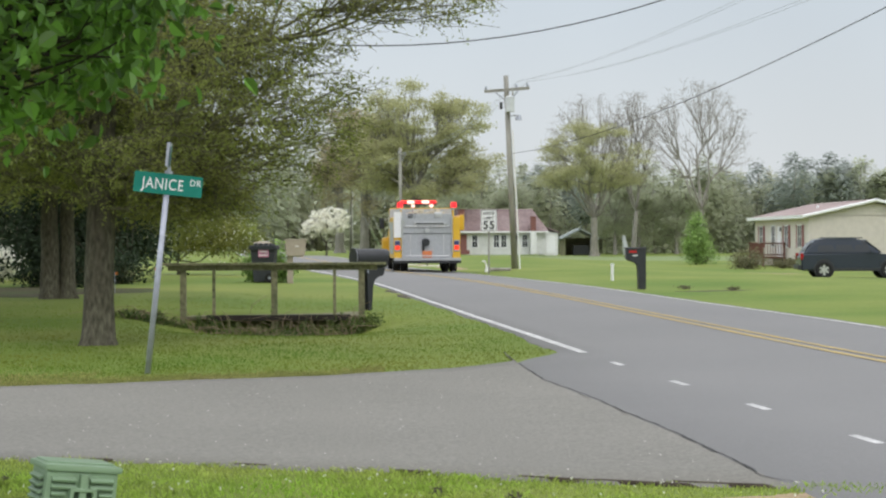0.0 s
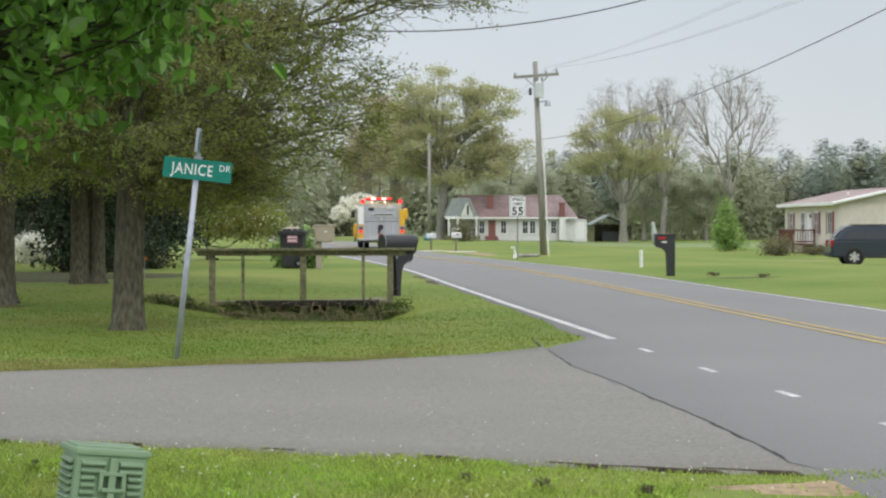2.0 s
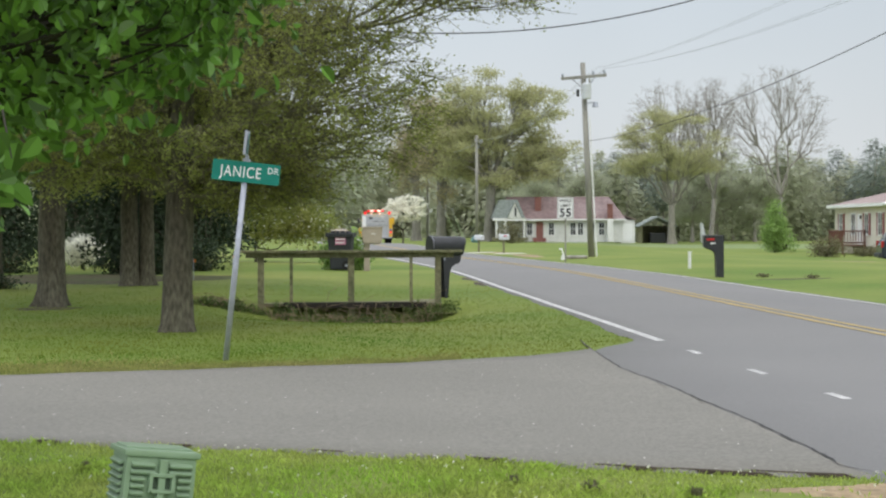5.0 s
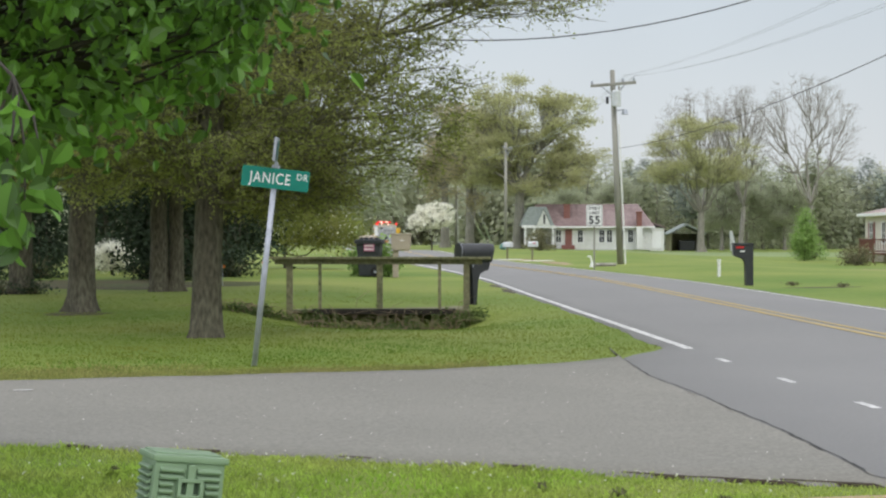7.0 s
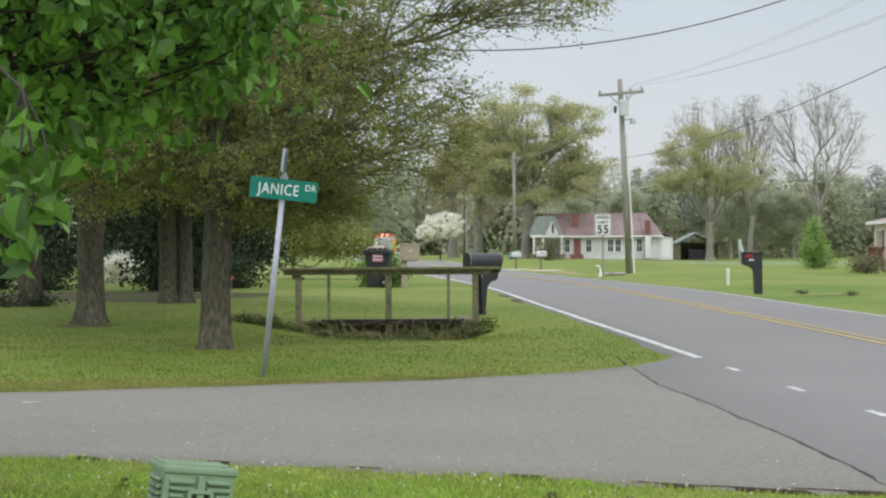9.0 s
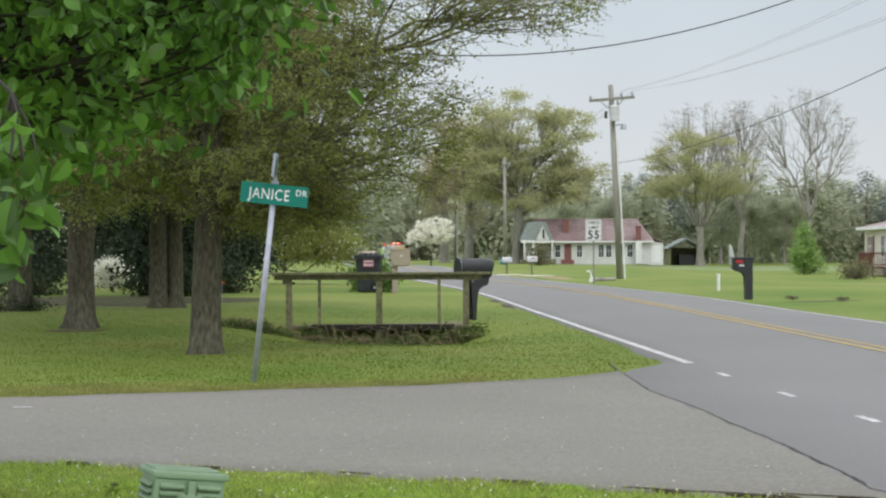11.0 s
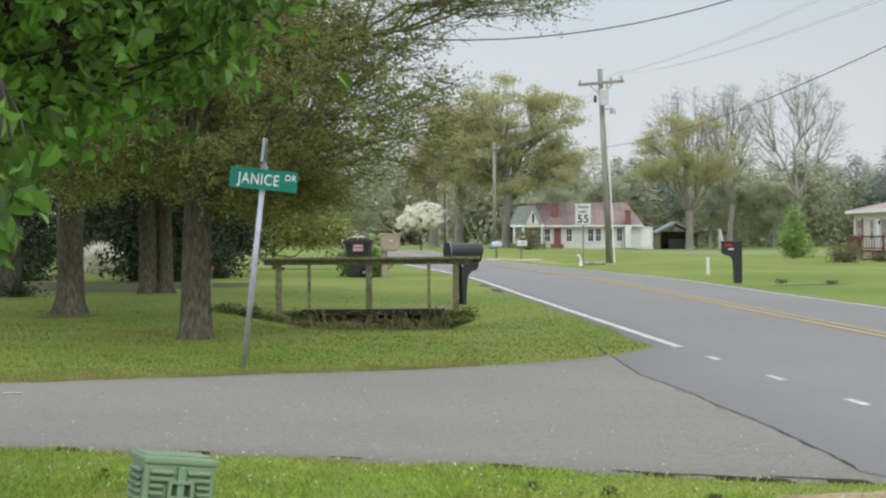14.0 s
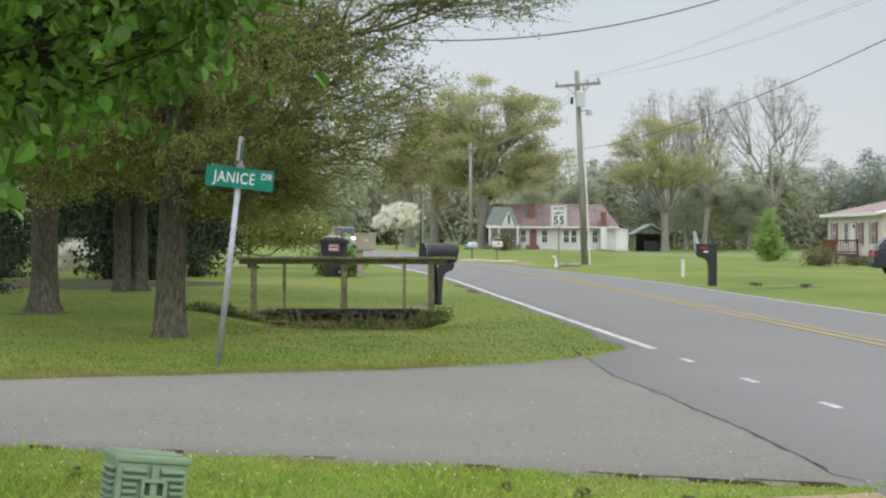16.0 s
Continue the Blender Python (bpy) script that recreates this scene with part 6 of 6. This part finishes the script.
    bm.transform(Matrix(((0, 1, 0, 0), (1, 0, 0, 0), (0, 0, 1, 0), (0, 0, 0, 1))))
    part("cab", bm, M["truck_yellow"], t)
    box_part("rear_window", 0, 0.93, 2.15, 1.9, 0.03, 0.4, M["glass_dark"], t, bevel=0.01)
    for sx in (-1, 1):
        box_part("side_window", sx * 1.205, 1.85, 1.95, 0.02, 1.2, 0.6, M["glass_dark"], t, bevel=0.005)
        bm = add_box(bmesh.new(), sx * 1.22, 3.2, 0.95, 0.5, 1.3, 0.75, 0.15)
        part("fender", bm, M["truck_yellow"], t)
        m = cyl_part("mirror_arm", (sx * 1.2, 2.4, 2.1), (sx * 1.5, 2.45, 2.0), 0.02, M["chrome"], t, n=6)
        box_part("mirror", sx * 1.48, 2.45, 1.9, 0.2, 0.1, 0.42, M["cladding"], m, bevel=0.03)
    # warning lights
    bar = box_part("light_bar", -0.05, 1.6, 2.66, 1.5, 0.35, 0.06, M["cladding"], t, bevel=0.01)
    for k, mm in enumerate(("red_lamp", "hot_lamp", "red_lamp", "hot_lamp", "red_lamp")):
        box_part("bar_lens", -0.63 + 0.295 * k, 1.6, 2.74, 0.27, 0.32, 0.14, M[mm], bar, bevel=0.03)
    for x in (-0.5, 0.18):
        cyl_part("beacon", (x, -3.7, 2.44), (x, -3.7, 2.54), 0.06, M["hot_lamp"], t, "flashing beacon lamp", n=14)
        cyl_part("beacon_stand", (x, -3.7, 2.0), (x, -3.7, 2.42), 0.03, M["chrome"], t, n=8)
    for sx in (-1, 1):
        p = cyl_part("lamp_pole", (sx * 1.0, -3.95, 2.0), (sx * 1.0, -3.95, 2.42), 0.03, M["chrome"], t, n=8)
        bm = add_cyl(bmesh.new(), (sx * 1.0, -3.95, 2.42), (sx * 1.0, -3.95, 2.62), 0.12, 0.1, 16)
        part("rear_beacon", bm, M["red_lamp"], p, "lit red beacon")
    box_part("chassis", 0, 0.0, 0.5, 1.0, 8.0, 0.2, M["cladding"], t, bevel=0.01)
    box_part("bumper", 0, 4.3, 0.6, 2.4, 0.25, 0.3, M["chrome"], t, bevel=0.03)
    wheels = []
    for x in (-1.08, -0.78, 0.78, 1.08):
        wheels.append(wheel_part(t, x, -2.3, 0.48, 0.27))
    for x in (-1.08, 1.08):
        wheels.append(wheel_part(t, x, 3.2, 0.48, 0.28))
    return t, wheels


def car_body(name, m, label, paint, L, W, H, lit=False, pickup=False):
    """A car that looks along +y, its origin on the ground in its middle."""
    c = thing(name, m, label, "car")
    h = L / 2
    low = [(-h, 0.45), (-h + 0.05, 0.35), (h - 0.1, 0.35), (h, 0.5), (h - 0.02, 0.85), (h - 0.25, 1.0), (h - 1.25, 1.1), (-h + 0.1, 1.12), (-h, 0.95)]

    def side(outline, half, bev):
        bm = prism(bmesh.new(), outline, -half, half)
        bmesh.ops.bevel(bm, geom=[e for e in bm.edges if e.verts[0].co.y == e.verts[1].co.y], offset=bev, segments=3, affect="EDGES")
        bm.transform(Matrix(((0, 1, 0, 0), (1, 0, 0, 0), (0, 0, 1, 0), (0, 0, 0, 1))))
        return bm
    part("body", side(low, W / 2, 0.07), paint, c)
    if pickup:
        top = [(-0.5, 1.08), (h - 1.3, 1.08), (h - 2.05, H), (-0.35, H)]
    else:
        top = [(-h + 0.08, 1.08), (h - 1.2, 1.06), (h - 2.0, H - 0.1), (h - 2.35, H - 0.01), (h - 2.9, H + 0.02), (-h + 0.95, H - 0.01), (-h + 0.62, H - 0.08)]
    bm = side(top, W / 2 - 0.06, 0.06)
    for v in bm.verts:
        if v.co.z > 1.3:
            v.co.x *= 0.9
    part("cabin", bm, paint, c)
    x = W / 2 - 0.085
    if pickup:
        spans = [(-0.3, 0.55), (0.62, h - 1.75)]
    else:
        spans = [(-h + 0.72, -h + 1.42), (-h + 1.5, -0.12), (-0.04, h - 1.8)]
    for sx in (-1, 1):
        for a, b in spans:
            bm = bmesh.new()
            q = [(sx * (x + 0.03), a, 1.18), (sx * (x + 0.03), b + 0.1, 1.18), (sx * (x - 0.06), b - 0.12, H - 0.14), (sx * (x - 0.06), a + 0.08, H - 0.14)]
            vo = [bm.verts.new(p) for p in q] + [bm.verts.new((p[0] - sx * 0.04, p[1], p[2])) for p in q]
            for f in ((0, 1, 2, 3), (7, 6, 5, 4), (0, 4, 5, 1), (1, 5, 6, 2), (2, 6, 7, 3), (3, 7, 4, 0)):
                bm.faces.new([vo[i] for i in f])
            part("side_window", bm, M["glass_dark"], c)
        box_part("roof_rack", sx * (W / 2 - 0.25), -0.5, H + 0.015, 0.05, 1.7, 0.05, M["cladding"], c, bevel=0.01)
        box_part("mirror", sx * (W / 2 + 0.08), h - 1.7, 1.17, 0.2, 0.1, 0.15, paint, c, bevel=0.03)
        box_part("tail_lamp", sx * (W / 2 - 0.12), -h + 0.04, 0.98, 0.2, 0.12, 0.3, M["tail_red"], c, bevel=0.02)
        box_part("headlamp", sx * (W / 2 - 0.25), h - 0.04, 0.95 if pickup else 0.8, 0.36, 0.1, 0.2, M["head_lamp"] if lit else M["chrome"], c, "lit headlamp" if lit else "", bevel=0.03)
        box_part("sill", sx * (W / 2 - 0.01), 0, 0.4, 0.06, L * 0.5, 0.14, M["cladding"], c, bevel=0.02)
        for y in (-h + 1.0, h - 0.9):
            bm = bmesh.new()
            add_cyl(bm, (sx * (W / 2 - 0.05), y, 0.42), (sx * (W / 2 + 0.012), y, 0.42), 0.45, 0.45, 24)
            part("wheel_arch", bm, M["cladding"], c)
    bm = bmesh.new()
    yb, yt = h - 1.27, h - 2.02
    q = [(-W / 2 + 0.12, yb, 1.14), (W / 2 - 0.12, yb, 1.14), (W / 2 - 0.22, yt + 0.06, H - 0.09), (-W / 2 + 0.22, yt + 0.06, H - 0.09)]
    vo = [bm.verts.new(p) for p in q] + [bm.verts.new((p[0], p[1] + 0.05, p[2] + 0.03)) for p in q]
    for f in ((0, 1, 2, 3), (7, 6, 5, 4), (0, 4, 5, 1), (1, 5, 6, 2), (2, 6, 7, 3), (3, 7, 4, 0)):
        bm.faces.new([vo[i] for i in f])
    part("windscreen", bm, M["glass_dark"], c)
    if not pickup:
        box_part("rear_window", 0, 0, 0, W - 0.5, 0.06, 0.42, M["glass_dark"], c, bevel=0.01, m=pose(0, -h + 0.34, 1.42, -40))
    box_part("grille", 0, h - 0.01, 0.75, W * 0.42, 0.08, 0.28, M["chrome"], c, bevel=0.02)
    box_part("front_bumper", 0, h + 0.03, 0.48, W * 0.95, 0.16, 0.22, M["chrome" if pickup else "cladding"], c, bevel=0.03)
    box_part("rear_bumper", 0, -h - 0.03, 0.5, W * 0.95, 0.16, 0.2, M["cladding"], c, bevel=0.03)
    wheels = [wheel_part(c, sx * (W / 2 - 0.075), y, 0.38, 0.26) for sx in (-1, 1) for y in (-h + 1.0, h - 0.9)]
    return c, wheels


M["tail_red"] = mat("red_lens", (0.35, 0.015, 0.015), 0.25, 0.05, 2.0)
M["orange_sign"] = mat("orange_placard", (0.6, 0.2, 0.08), 0.5, 0.2, 5.0)
fire_truck, truck_wheels = build_fire_truck()
oncoming, car_wheels = car_body("pickup_truck", pose(0, 0, 0), "silver pickup approaching with headlamps on", M["silver_paint"], 5.4, 1.95, 1.85, True, True)
car_body("suv", at(22.95, 74.5, -98), "dark navy four-wheel-drive estate parked on the lawn", M["navy_paint"], 4.75, 1.9, 1.78)


def on_road(y, off):
    """The pose on the lane at that offset, looking along the road."""
    dx, dy = road_dir(y)
    x = road_x(y) + off * dy
    return x, y - off * dx, land(x, y - off * dx) + 0.02, -math.degrees(math.atan2(dx, dy))


def motions():
    ty = [(0, 66.8), (1, 79.5), (2, 94.3), (3.5, 118.3), (4.2, 130), (6.3, 167), (7, 179), (8.5, 206), (9.2, 218), (11.3, 252), (13.5, 289), (14.5, 306), (16, 331)]
    cy = [(0, 410), (9.2, 258), (11.3, 219), (12, 205), (13, 185), (14, 166), (15, 150.5), (16, 138)]
    rows, crow = [], []
    for k in range(33):
        t = k * 0.5
        x, y, z, a = on_road(float(np.interp(t, [p[0] for p in ty], [p[1] for p in ty])), 1.5)
        rows.append((t, pose(x, y, z, 0, 0, a * (0.03 + 0.27 * step(0, 4, t) + 0.7 * step(4, 7.5, t)))))
        x, y, z, a = on_road(float(np.interp(t, [p[0] for p in cy], [p[1] for p in cy])), -1.15)
        crow.append((t, pose(x, y, z, 0, 0, a + 180)))
    # wheels roll with the way made good
    for obs, keys, r in ((truck_wheels, ty, 0.48), (car_wheels, cy, 0.38)):
        places = [o.matrix_basis.translation.copy() for o in obs]
        turn = [-math.degrees(abs(float(np.interp(k / 30, [p[0] for p in keys], [p[1] for p in keys])) - keys[0][1]) / r) for k in range(481)]
        for o, p in zip(obs, places):
            walk(o, [(k / 30, pose(p.x, p.y, p.z, a % 360)) for k, a in enumerate(turn)])
    walk(fire_truck, rows)
    walk(oncoming, crow)


motions()
